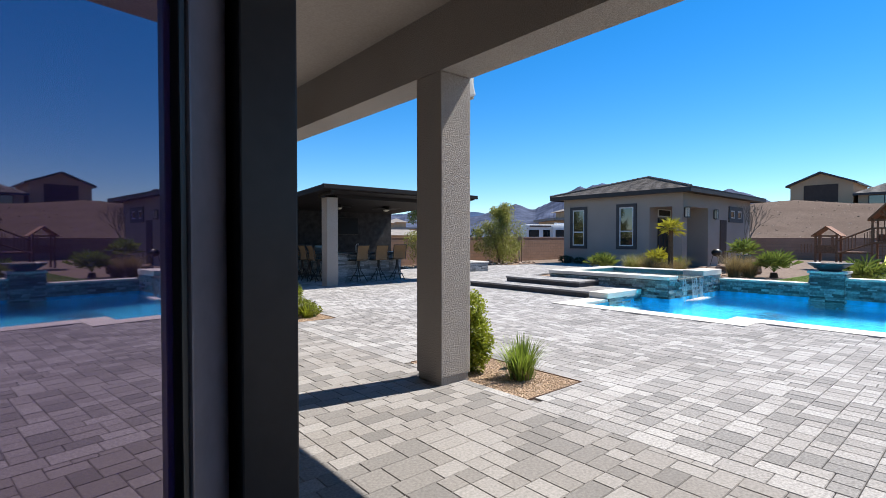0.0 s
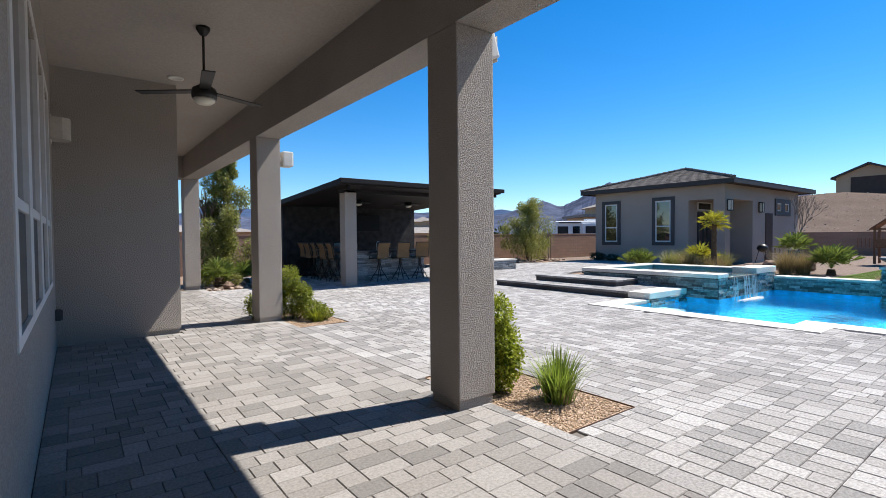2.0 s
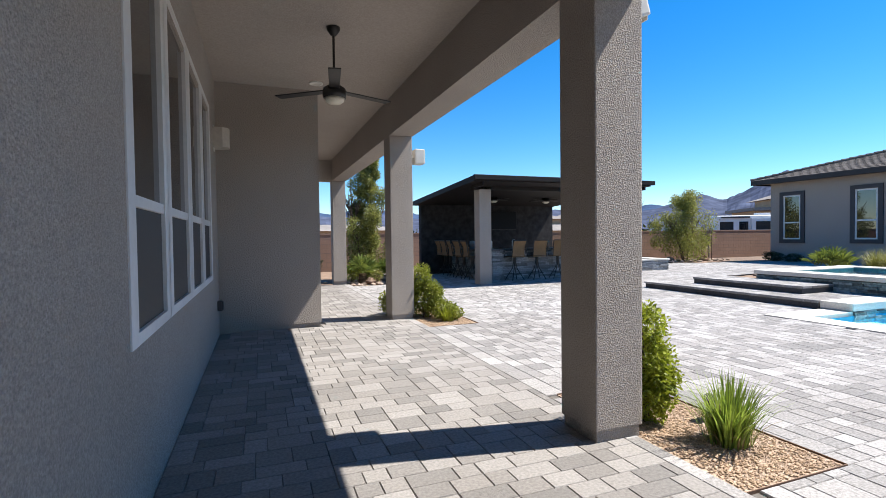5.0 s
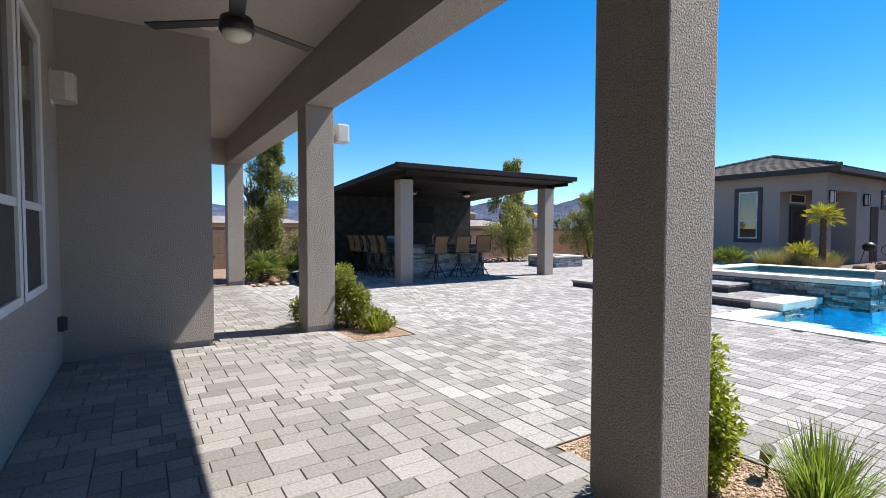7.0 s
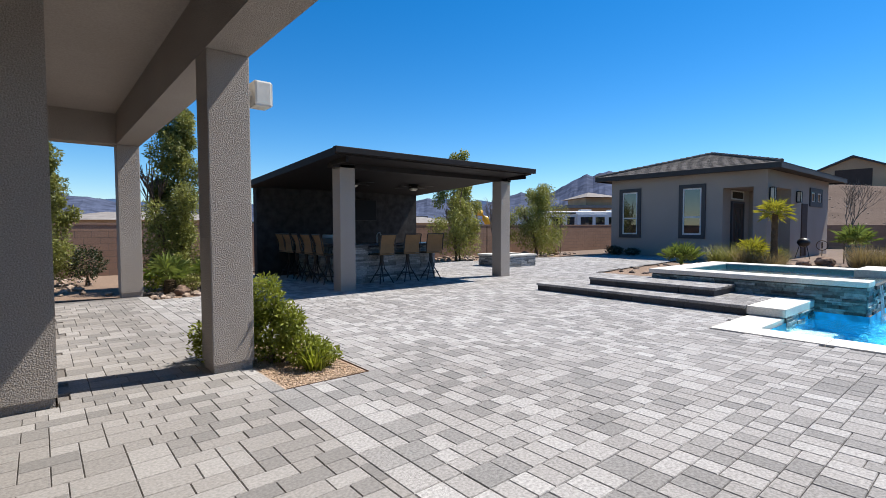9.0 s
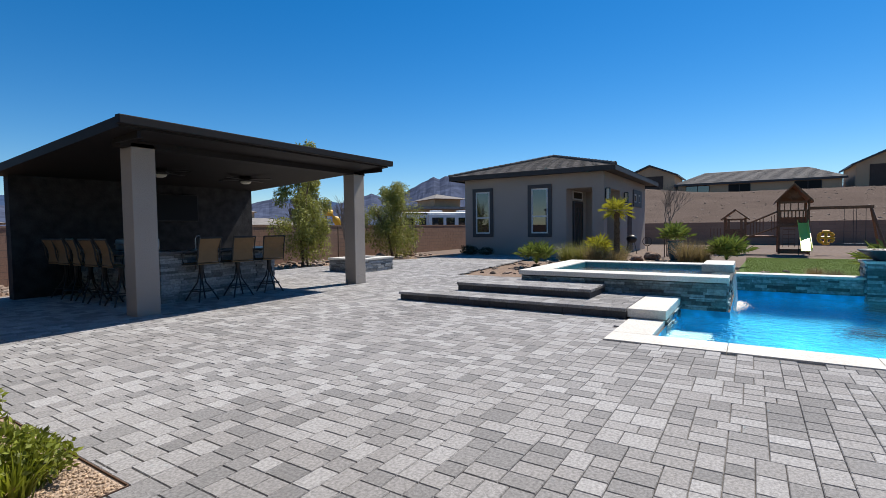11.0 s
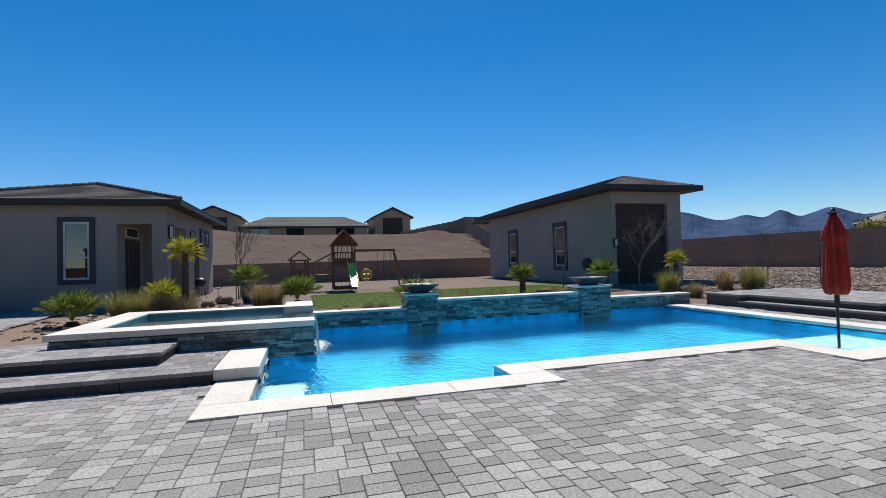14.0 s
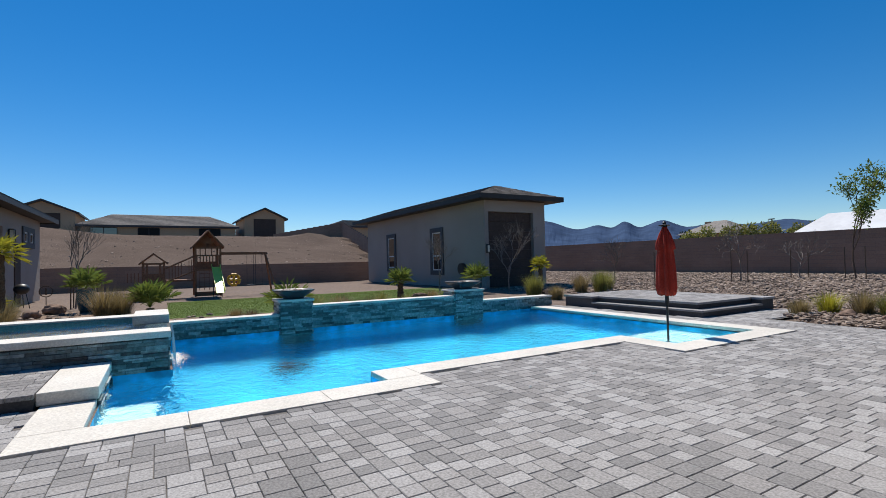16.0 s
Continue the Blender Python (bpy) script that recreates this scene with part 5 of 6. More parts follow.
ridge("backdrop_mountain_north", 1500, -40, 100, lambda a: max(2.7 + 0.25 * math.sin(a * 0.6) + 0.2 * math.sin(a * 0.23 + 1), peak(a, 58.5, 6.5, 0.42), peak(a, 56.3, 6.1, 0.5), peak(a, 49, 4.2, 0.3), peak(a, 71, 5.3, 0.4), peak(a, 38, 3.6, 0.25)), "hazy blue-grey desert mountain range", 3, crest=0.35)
ridge("backdrop_mountain_far", 2600, -40, 100, lambda a: 3.1 + 0.3 * math.sin(a * 0.45 + 2) + 0.2 * math.sin(a * 1.3), "distant hazy blue mountain range", 23, "far_hazed", 0.3)
ridge("backdrop_mountain_south", 2200, 120, 175, lambda a: 3.3 + 0.15 * math.sin(a * 1.1) + bell(a, 131, 4, 1.2) + bell(a, 141.1, 1.0, 0.9) + bell(a, 145, 1.5, 0.6) + bell(a, 138, 1.2, 0.3), "hazy blue desert hills", 11, "far_hazed", 0.15)


def far_house(x, y0, y1, base, eave, peak, depth, label, gable=False, door=False, wins=()):
    t = thing("far_house", x, (y0 + y1) / 2, base, label, "house", "hillside houses")
    h = (y1 - y0) / 2
    part("wall", bx(0, depth, -h, h, -3, eave - base), "house_tan", t)
    bm = bmesh.new()
    o_ = 0.7
    z0, z1 = eave - base, peak - base
    if gable:
        pts = [(-o_, -h - o_, z0), (-o_, 0, z1), (-o_, h + o_, z0), (depth + o_, -h - o_, z0), (depth + o_, 0, z1), (depth + o_, h + o_, z0)]
        v = [bm.verts.new(q) for q in pts] + [bm.verts.new((q[0], q[1], q[2] - 0.35)) for q in pts]
        for f in ((0, 1, 4, 3), (1, 2, 5, 4), (6, 9, 10, 7), (7, 10, 11, 8), (0, 6, 7, 1), (1, 7, 8, 2), (3, 4, 10, 9), (4, 5, 11, 10), (0, 3, 9, 6), (2, 8, 11, 5)):
            bm.faces.new([v[i] for i in f])
        part("roof", bm, "dark_trim", t)
        bm = bmesh.new()
        v = [bm.verts.new(q) for q in ((0.02, -h, z0 - 0.01), (0.02, h, z0 - 0.01), (0.02, 0, z1 - 0.4))]
        bm.faces.new(v)
        part("gable", bm, "house_tan", t)
    else:
        e_ = [Vector(q) for q in ((-o_, h + o_, z0), (-o_, -h - o_, z0), (depth + o_, -h - o_, z0), (depth + o_, h + o_, z0))]
        k = min(depth / 2, h) * 0.8
        g_ = [Vector((depth / 2, h - k, z1)), Vector((depth / 2, -h + k, z1))]
        v = [bm.verts.new(q) for q in e_ + g_]
        for f in ((0, 1, 5, 4), (1, 2, 5), (2, 3, 4, 5), (3, 0, 4)):
            bm.faces.new([v[i] for i in f])
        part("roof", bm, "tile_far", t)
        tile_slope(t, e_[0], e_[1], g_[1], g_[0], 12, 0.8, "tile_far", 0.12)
        part("fascia", bx(-o_ - 0.05, -o_ + 0.1, -h - o_, h + o_, z0 - 0.35, z0), "dark_trim", t)
    if door:
        part("door", rbox(-0.06, 0.05, -h * 0.55, h * 0.55, 0, (eave - base) * 0.97, 0.02), "dark_door", t)
    for wy, ww, wz, wh in wins:
        w = new("window")
        w.parent = t
        w.matrix_local = Matrix.Translation((0, wy, wz))
        part("window_frame", boxes((-0.1, 0, -ww / 2 - 0.12, -ww / 2, 0, wh), (-0.1, 0, ww / 2, ww / 2 + 0.12, 0, wh), (-0.1, 0, -0.06, 0.06, 0, wh), (-0.1, 0, -ww / 2, ww / 2, wh, wh + 0.12)), "dark_trim", w)
        part("pane", bx(-0.05, 0, -ww / 2, ww / 2, 0, wh), "black_glass" if wy > 5 else "screen", w)
    return t


far_house(118, -8.8, 18.6, 6.6, 9.9, 12.6, 12, "long tan stucco house with grey tile roof", wins=((10.0, 4.2, 0.9, 1.9), (2.5, 3.6, 0.9, 1.9), (-8.6, 4.0, 0.9, 1.9)))
far_house(118, -19.2, -10.6, 6.3, 12.0, 14.4, 14, "tan gabled garage with dark tall door", True, True)
far_house(118, 19.3, 29.2, 6.8, 12.2, 14.6, 14, "tan gabled garage on the hill", True, True)
far_house(98, -38, -24, 6.8, 9.0, 10.6, 10, "low tan house beyond the slope")
for x, y, s in ((330, 470, 1.0), (230, 345, 0.7), (134, 90, 0.40)):
    t = thing("far_villa", x, y, 1.8 if s < 0.5 else 0, "distant cream two-storey villa with tile roof", "house", "distant villas", "", -33)
    part("wall", bx(-26 * s, 26 * s, -8, 8, -2, 13 * s), "house_tan", t)
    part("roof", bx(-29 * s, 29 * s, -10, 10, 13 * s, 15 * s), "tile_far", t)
    part("upper_wall", bx(-12 * s, 10 * s, -7, 7, 15 * s, 21 * s), "house_tan", t)
    bm = bmesh.new()
    v = [bm.verts.new(q) for q in ((-15 * s, -10, 21 * s), (13 * s, -10, 21 * s), (13 * s, 10, 21 * s), (-15 * s, 10, 21 * s), (-1, 0, 26 * s))]
    for f in ((0, 1, 4), (1, 2, 4), (2, 3, 4), (3, 0, 4)):
        bm.faces.new([v[i] for i in f])
    part("upper_roof", bm, "tile_far", t)
rv = thing("motorhome", 47.5, 34.2, -0.1, "long white motorhome with dark windows parked behind the wall", "motorhome", "", "", -33)
part("body", rbox(-4.6, 4.6, -1.1, 1.1, 0.55, 3.15, 0.14, 3), "white_paint", rv)
part("slide_out", rbox(-1.6, 1.7, -1.4, -1.08, 0.8, 2.85, 0.04), "white_paint", rv)
part("awning", rbox(-4.2, -1.7, -1.26, -1.1, 2.9, 3.05, 0.03), "dark_trim", rv)
part("roof_unit", rbox(-0.8, 0.4, -0.4, 0.4, 3.14, 3.38, 0.06), "white_paint", rv)
part("roof_unit", rbox(2.4, 3.4, -0.4, 0.4, 3.14, 3.36, 0.06), "white_paint", rv)
part("stripe", bx(-4.5, -1.62, -1.112, -1.09, 0.95, 1.3), "dark_trim", rv)
part("stripe", bx(1.72, 4.5, -1.112, -1.09, 0.95, 1.3), "dark_trim", rv)
part("stripe", bx(-1.55, 1.65, -1.412, -1.39, 0.95, 1.25), "dark_trim", rv)
for wx, ww, wy in ((-3.7, 1.2, -1.11), (-2.2, 0.8, -1.11), (-0.6, 1.3, -1.41), (0.9, 1.0, -1.41), (2.4, 0.8, -1.11), (3.9, 1.0, -1.11)):
    part("window", rbox(wx - ww / 2, wx + ww / 2, wy - 0.01, wy + 0.02, 1.75, 2.55, 0.01), "black_glass", rv)
part("skirt", bx(-4.5, 4.5, -1.08, 1.08, 0.35, 0.55), "dark_trim", rv)
for wx in (-3.1, 2.9):
    bm = bmesh.new()
    tube(bm, [(wx, -1.12, 0.42), (wx, 1.12, 0.42)], 0.42, 18)
    part("wheel", bm, "black_metal", rv)
sd_ = thing("yellow_slide", 24.2, 26.2, 0, "yellow plastic slide beyond the boundary wall", "slide")
bm = bmesh.new()
tube(bm, [(-0.9, 0, 2.35), (-0.5, 0, 2.3), (-0.1, 0, 1.95), (0.4, 0, 1.4), (1.0, 0, 0.7), (1.4, 0, 0.55)], 0.22, 10)
part("chute", bm, "yellow", sd_)
for q in (-0.85, 0.5):
    part("post", bx(q - 0.04, q + 0.04, -0.04, 0.04, -0.1, 2.2 if q < 0 else 1.2), "brown_cedar", sd_)
for x, y, w_, h_ in ((27.0, 40.0, 9, 1.75), (8.0, 44.0, 10, 1.9)):
    t = thing("neighbour_house", x, y, 0, "low tan house beyond the boundary wall", "house", "neighbour houses", "", -15)
    part("wall", bx(-w_ / 2, w_ / 2, -3, 3, -0.1, h_), "house_tan", t)
    bm = bmesh.new()
    v = [bm.verts.new(q) for q in ((-w_ / 2 - .6, -3.6, h_), (w_ / 2 + .6, -3.6, h_), (w_ / 2 + .6, 3.6, h_), (-w_ / 2 - .6, 3.6, h_), (-w_ / 4, 0, h_ + .6), (w_ / 4, 0, h_ + .6))]
    for f in ((0, 1, 5, 4), (1, 2, 5), (2, 3, 4, 5), (3, 0, 4)):
        bm.faces.new([v[i] for i in f])
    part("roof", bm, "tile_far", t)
hs = thing("far_house", 59, -91, 0, "pinkish hipped villa beyond the south wall", "house")
part("wall", bx(-4.8, 4.8, -5, 5, -1, 5.6), "house_tan", hs)
part("chimney", bx(1.6, 2.6, -1, 1, 5, 8.2), "house_tan", hs)
bm = bmesh.new()
v = [bm.verts.new(q) for q in ((-5.6, -6, 5.6), (5.6, -6, 5.6), (5.6, 6, 5.6), (-5.6, 6, 5.6), (-1.2, 0, 8.3), (1.2, 0, 8.3))]
for f in ((0, 1, 5, 4), (1, 2, 5), (2, 3, 4, 5), (3, 0, 4)):
    bm.faces.new([v[i] for i in f])
part("roof", bm, "tile_far", hs)
wr = thing("white_shed", 16, -39, 0, "white metal roof beyond the south wall", "shed")
bm = bmesh.new()
v = [bm.verts.new(q) for q in ((-12, -4, 2.3), (7.0, -4, 2.3), (7.0, 4, 2.3), (-12, 4, 2.3), (-12, 0, 4.4), (5.2, 0, 4.4))]
for f in ((0, 1, 5, 4), (1, 2, 5), (2, 3, 4, 5), (3, 0, 4)):
    bm.faces.new([v[i] for i in f])
part("roof", bm, "white_paint", wr)
part("wall", bx(-11.5, 6.5, -3.6, 3.6, -0.1, 2.3), "white_paint", wr)
for x, y in ((52, -96), (46, -104), (38, -104)):
    sl = thing("street_lamp", x, y, 0, "distant grey street lamp", "street lamp", "street lamps")
    bm = bmesh.new()
    tube(bm, [(0, 0, 0), (0, 0, 8.0)], [0.12, 0.08], 8)
    part("pole", bm, "grey_twig", sl)
    part("head", rbox(-0.5, 0.5, -0.2, 0.2, 8.0, 8.2, 0.03), "grey_twig", sl)

# ---- pool side things ----
for y in (3.08, -1.42):
    b_ = thing("fire_bowl", 15.2, y, 0.61, "dark slate square fire bowl on a stone pillar", "bowl", "pool fire bowls")
    bm = bmesh.new()
    rings = []
    for s, z in ((0.20, 0), (0.22, 0.04), (0.40, 0.16), (0.43, 0.20), (0.40, 0.205), (0.37, 0.17), (0.2, 0.10)):
        ring = []
        for k in range(32):
            a = k * math.tau / 32
            c_, s_ = math.cos(a), math.sin(a)
            q = (abs(c_) ** 4 + abs(s_) ** 4) ** -0.25
            ring.append(bm.verts.new((s * c_ * q, s * s_ * q, z)))
        rings.append(ring)
    for a_, b2 in zip(rings, rings[1:]):
        for k in range(32):
            bm.faces.new((a_[k], a_[(k + 1) % 32], b2[(k + 1) % 32], b2[k]))
    bm.faces.new(rings[0][::-1])
    bm.faces.new(rings[-1])
    part("dish", bm, "bowl", b_, "", True)
    r = random.Random(5)
    bm = bmesh.new()
    for _ in range(16):
        bmesh.ops.create_icosphere(bm, subdivisions=1, radius=r.uniform(0.03, 0.055), matrix=Matrix.Translation((r.uniform(-.22, .22), r.uniform(-.22, .22), 0.165)))
    part("stone_fill", bm, "rock", b_)

um = thing("pool_umbrella", 9.66, -2.21, -0.36, "closed red canvas umbrella standing on the pool shelf", "umbrella")
bm = bmesh.new()
tube(bm, [(0, 0, 0), (0, 0, 1.2)], 0.02, 12)
part("pole", bm, "black_metal", um)
bm = bmesh.new()
tube(bm, [(0, 0, 0.86), (0, 0, 1.08)], [0.036, 0.032], 12)
part("crank_housing", bm, "black_metal", um)
bm = bmesh.new()
rings = []
for s, z in ((0.125, 1.04), (0.14, 1.15), (0.135, 1.45), (0.118, 1.72), (0.106, 1.83), (0.138, 1.85), (0.118, 1.98), (0.075, 2.13), (0.04, 2.22), (0.03, 2.27)):
    rings.append([bm.verts.new((s * (1 + 0.28 * math.cos(8 * k * math.tau / 48 + z)) * math.cos(k * math.tau / 48), s * (1 + 0.28 * math.cos(8 * k * math.tau / 48 + z)) * math.sin(k * math.tau / 48), z + (0.03 * math.cos(8 * k * math.tau / 48) if z < 1.1 else 0))) for k in range(48)])
for a_, b2 in zip(rings, rings[1:]):
    for k in range(48):
        bm.faces.new((a_[k], a_[(k + 1) % 48], b2[(k + 1) % 48], b2[k]))
bm.faces.new(rings[0][::-1])
bm.faces.new(rings[-1])
part("canopy", bm, "red_cloth", um, "folded red canvas canopy", True)
bm = bmesh.new()
lathe(bm, [(0.03, 2.25), (0.10, 2.275), (0.10, 2.285), (0.03, 2.30), (0.035, 2.33), (0.01, 2.36)], 16)
part("finial", bm, "black_metal", um)
cleaner = thing("pool_cleaner", 12.9, 3.7, FLOOR, "dark blue round cleaner on the pool floor", "pool cleaner")
bm = bmesh.new()
lathe(bm, [(0.30, 0), (0.34, 0.08), (0.26, 0.16), (0.12, 0.22), (0.05, 0.24)], 20)
part("shell", bm, "dark_trim", cleaner, "", True)

# ---- play set ----
play = thing("play_set", 29, 3.72, 0, "brown cedar play set with tower, slide and swings", "play set")


def post(x, y, z0, z1, w=0.05):
    return part("post", rbox(x - w, x + w, y - w, y + w, z0, z1, 0.008), "brown_cedar", play)


for x in (0.0, 1.4):
    for y in (-0.68, 0.62):
        post(x, y, 0, 2.35)
part("deck", rbox(-0.08, 1.48, -0.75, 0.7, 1.18, 1.28, 0.01), "brown_cedar", play)
bm = bmesh.new()
for sg in (-1, 1):
    pts = [(-0.16, sg * 0.84, 2.28), (1.6, sg * 0.84, 2.28), (1.6, 0, 3.05), (-0.16, 0, 3.05)]
    a_ = [bm.verts.new((x, y - 0.03, z + 0.03)) for x, y, z in pts]
    b2 = [bm.verts.new((x, y - 0.03, z - 0.07)) for x, y, z in pts]
    bm.faces.new(a_)
    bm.faces.new(b2)
    for i in range(4):
        bm.faces.new((a_[i], a_[(i + 1) % 4], b2[(i + 1) % 4], b2[i]))
part("roof", bm, "brown_cedar", play)
bm = bmesh.new()
bm.faces.new([bm.verts.new(q) for q in ((1.4, -0.75, 2.3), (1.4, 0.7, 2.3), (1.4, -0.03, 2.98))])
part("gable_board", bm, "brown_cedar", play)
for k in range(5):
    part("sunburst", (lambda b: (bmesh.ops.rotate(b, verts=b.verts, cent=(0, 0, 2.35), matrix=Matrix.Rotation(radians(-60 + 30 * k), 3, "X")), b)[1])(bx(-0.02, 0.02, -0.05, 0.03, 2.35, 2.75)), "brown_cedar", play)
for y in np.linspace(-0.6, 0.55, 8):
    part("baluster", bx(-0.03, 0.0, y - 0.03, y + 0.03, 1.28, 1.85), "brown_cedar", play)
part("rail", rbox(-0.05, 0.02, -0.68, 0.62, 1.85, 1.92, 0.006), "brown_cedar", play)
part("rail", rbox(-0.05, 0.02, -0.68, 0.62, 2.2, 2.3, 0.006), "brown_cedar", play)
part("panel", rbox(1.4, 1.44, -0.68, 0.62, 1.28, 1.62, 0.006), "brown_cedar", play)
for y, w_ in ((-0.35, 0.16), (0.25, 0.16)):
    part("window_board", bx(-0.03, 0.0, y - w_, y - w_ + 0.05, 1.9, 2.2), "brown_cedar", play)
    part("window_board", bx(-0.03, 0.0, y + w_ - 0.05, y + w_, 1.9, 2.2), "brown_cedar", play)
part("base_board", rbox(-0.05, 0.0, -0.68, 0.62, 0.02, 0.22, 0.006), "brown_cedar", play)
part("climbing_net", boxes(*[(-0.02, 0.0, -0.1, 0.45, z, z + 0.025) for z in (0.45, 0.65, 0.85, 1.05)], *[(-0.02, 0.0, y, y + 0.02, 0.3, 1.18) for y in (-0.1, 0.17, 0.43)]), "brown_cedar", play)
bm = bmesh.new()
prev = None
for k in range(13):
    s = k / 12
    x, z = -0.08 - 1.95 * s, 1.34 - 1.12 * s - 0.035 * math.sin(s * math.tau)
    row = [bm.verts.new((x, y - 0.42, z + dz)) for y, dz in ((-0.24, 0.14), (-0.22, 0.0), (0.22, 0.0), (0.24, 0.14))]
    if prev:
        for i in range(3):
            bm.faces.new((prev[i], prev[i + 1], row[i + 1], row[i]))
    prev = row
sl_ = part("slide", bm, "yellow_green", play, "yellow-green plastic wave slide")
sl_.modifiers.new("thickness", "SOLIDIFY").thickness = 0.025
for y in (-0.66, -0.22):
    part("slide_leg", bx(-0.9, -0.84, y, y + 0.04, 0, 0.75), "black_metal", play)
part("swing_beam", rbox(0.6, 0.72, -2.75, -0.56, 1.92, 2.05, 0.01), "brown_cedar", play)
for dx in (-0.75, 0.75):
    bm = bmesh.new()
    tube(bm, [(0.66 + dx, -3.1, 0), (0.66, -2.65, 2.0)], 0.05, 6)
    part("swing_leg", bm, "brown_cedar", play)
for y in (-1.95, -2.35):
    sw_ = part("swing_seat", rbox(0.58, 0.74, y - 0.17, y + 0.17, 0.42, 0.45, 0.006), "black_metal", play)
    part("swing_rope", boxes((0.65, 0.665, y - 0.16, y - 0.145, 0.45, 1.93), (0.65, 0.665, y + 0.145, y + 0.16, 0.45, 1.93)), "black_metal", play)
bm = bmesh.new()
tube(bm, [(0.66, -1.2 + 0.26 * math.cos(k * math.tau / 16), 0.7 + 0.26 * math.sin(k * math.tau / 16)) for k in range(17)], 0.07, 8, False)
tube(bm, [(0.66, -1.46, 0.7), (0.66, -0.94, 0.7)], 0.06, 8)
tube(bm, [(0.66, -1.2, 0.44), (0.66, -1.2, 0.96)], 0.06, 8)
part("baby_swing", bm, "yellow", play, "yellow plastic bucket swing")
# bridge, stair rail and small house
part("bridge_deck", rbox(0.1, 1.0, 0.56, 2.6, 0.72, 0.8, 0.01), "brown_cedar", play)
for k in range(9):
    y = 0.58 + 0.12 * k
    z = 1.2 - 0.055 * k
    part("baluster", bx(-0.02, 0.02, y, y + 0.035, z - 0.05, z + 0.62), "brown_cedar", play)
bm = bmesh.new()
tube(bm, [(0, 0.52, 1.88), (0, 1.7, 1.32)], 0.04, 6)
tube(bm, [(0, 0.52, 1.2), (0, 1.7, 0.72)], 0.04, 6)
part("stair_rail", bm, "brown_cedar", play)
for x in (0.0, 0.9):
    for y in (1.75, 2.55):
        post(x, y, 0, 1.62, 0.045)
bm = bmesh.new()
for sg in (-1, 1):
    a_ = [bm.verts.new(q) for q in ((-0.15, 2.15 + sg * 0.58, 1.55), (1.05, 2.15 + sg * 0.58, 1.55), (1.05, 2.15, 2.02), (-0.15, 2.15, 2.02))]
    bm.faces.new(a_)
rf = part("small_roof", bm, "brown_cedar", play)
rf.modifiers.new("thickness", "SOLIDIFY").thickness = 0.05
part("small_panel", boxes((-0.03, 0.0, 1.75, 2.55, 0.75, 1.1), (-0.03, 0.0, 1.75, 2.55, 1.5, 1.58), (-0.03, 0.0, 1.85, 1.95, 1.1, 1.5), (-0.03, 0.0, 2.35, 2.45, 1.1, 1.5)), "brown_cedar", play)
for y in np.linspace(2.7, 3.1, 4):
    part("baluster", bx(-0.02, 0.0, y, y + 0.035, 0.75, 1.15), "brown_cedar", play)

# a narrow tower
for ch in play.children:
    if max(abs(v.co.y) for v in ch.data.vertices) < 0.98:
        for v in ch.data.vertices:
            v.co.y *= 0.8

# ---- lawn, beds, planting ----
sheet("lawn", ((19.5, 5.6), (19.2, 2.4), (20.0, -0.8), (22.2, -5.6), (23.2, -7.2), (27.2, -7.2), (26.6, 5.3)), -0.045, "lawn", "green turf lawn behind the pool", "lawn")
bm = bmesh.new()
r = random.Random(31)
for _ in range(70000):
    x, y = r.uniform(19.5, 26.6), r.uniform(-6, 5.4)
    if y < (x - 20) * -2.4 - 0.5 and y < 0:
        if x < 20 - (y + 0.8) * 0.46:
            continue
    a = r.uniform(0, math.tau)
    h, w = r.uniform(0.010, 0.02), 0.007
    v = [bm.verts.new(q) for q in ((x - w * math.cos(a), y - w * math.sin(a), -0.045), (x + w * math.cos(a), y + w * math.sin(a), -0.045), (x + r.uniform(-.012, .012), y + r.uniform(-.012, .012), -0.045 + h))]
    bm.faces.new(v)
tagged(part("turf", bm, "turf"), "short green turf blades", "grass", "", "stuff")
sheet("gravel_bed", ((14.95, 12.3), (15.2, 9.1), (15.4, 5.5), (15.4, -4.4), (20, -4.4), (20, 5.5), (24.4, 8), (24.4, 13.1), (22.1, 13.05)), -0.05, "garden_gravel", "brown gravel garden bed", "gravel")
sheet("gravel_bed", ((3.62, 14.55), (5.0, 14.55), (5.0, 21.4), (-4, 21.4), (-4, 15.75), (3.2, 15.75), (3.62, 15.75)), -0.05, "garden_gravel", "brown gravel garden bed", "gravel")
sheet("gravel_bed", ((5.0, 18.35), (16, 18.5), (22.3, 17.2), (24.4, 17.6), (24.4, 21.4), (5.0, 21.4)), -0.05, "garden_gravel", "brown gravel strip along the wall", "gravel")
r = random.Random(77)
spots = [(r.uniform(5, 24), r.uniform(18.9, 21.2), -0.03, r.uniform(0.05, 0.14)) for _ in range(420)]
spots += [(r.uniform(3.7, 5.0), r.uniform(14.8, 16.2), -0.03, r.uniform(0.04, 0.12)) for _ in range(70)]
spots += [(r.uniform(-2, 3.2), r.uniform(16, 21), -0.03, r.uniform(0.04, 0.12)) for _ in range(160)]
stones("river_rock", "tan river rock along the north wall", spots, "rock")
spots = [(r.uniform(15.4, 20), r.uniform(-4.3, 9), -0.04, r.uniform(0.03, 0.1)) for _ in range(300)]
spots += [(r.uniform(16, 24), r.uniform(7, 12.5), -0.04, r.uniform(0.03, 0.1)) for _ in range(260)]
stones("river_rock", "small rocks among the garden planting", spots, "rock")
spots = []
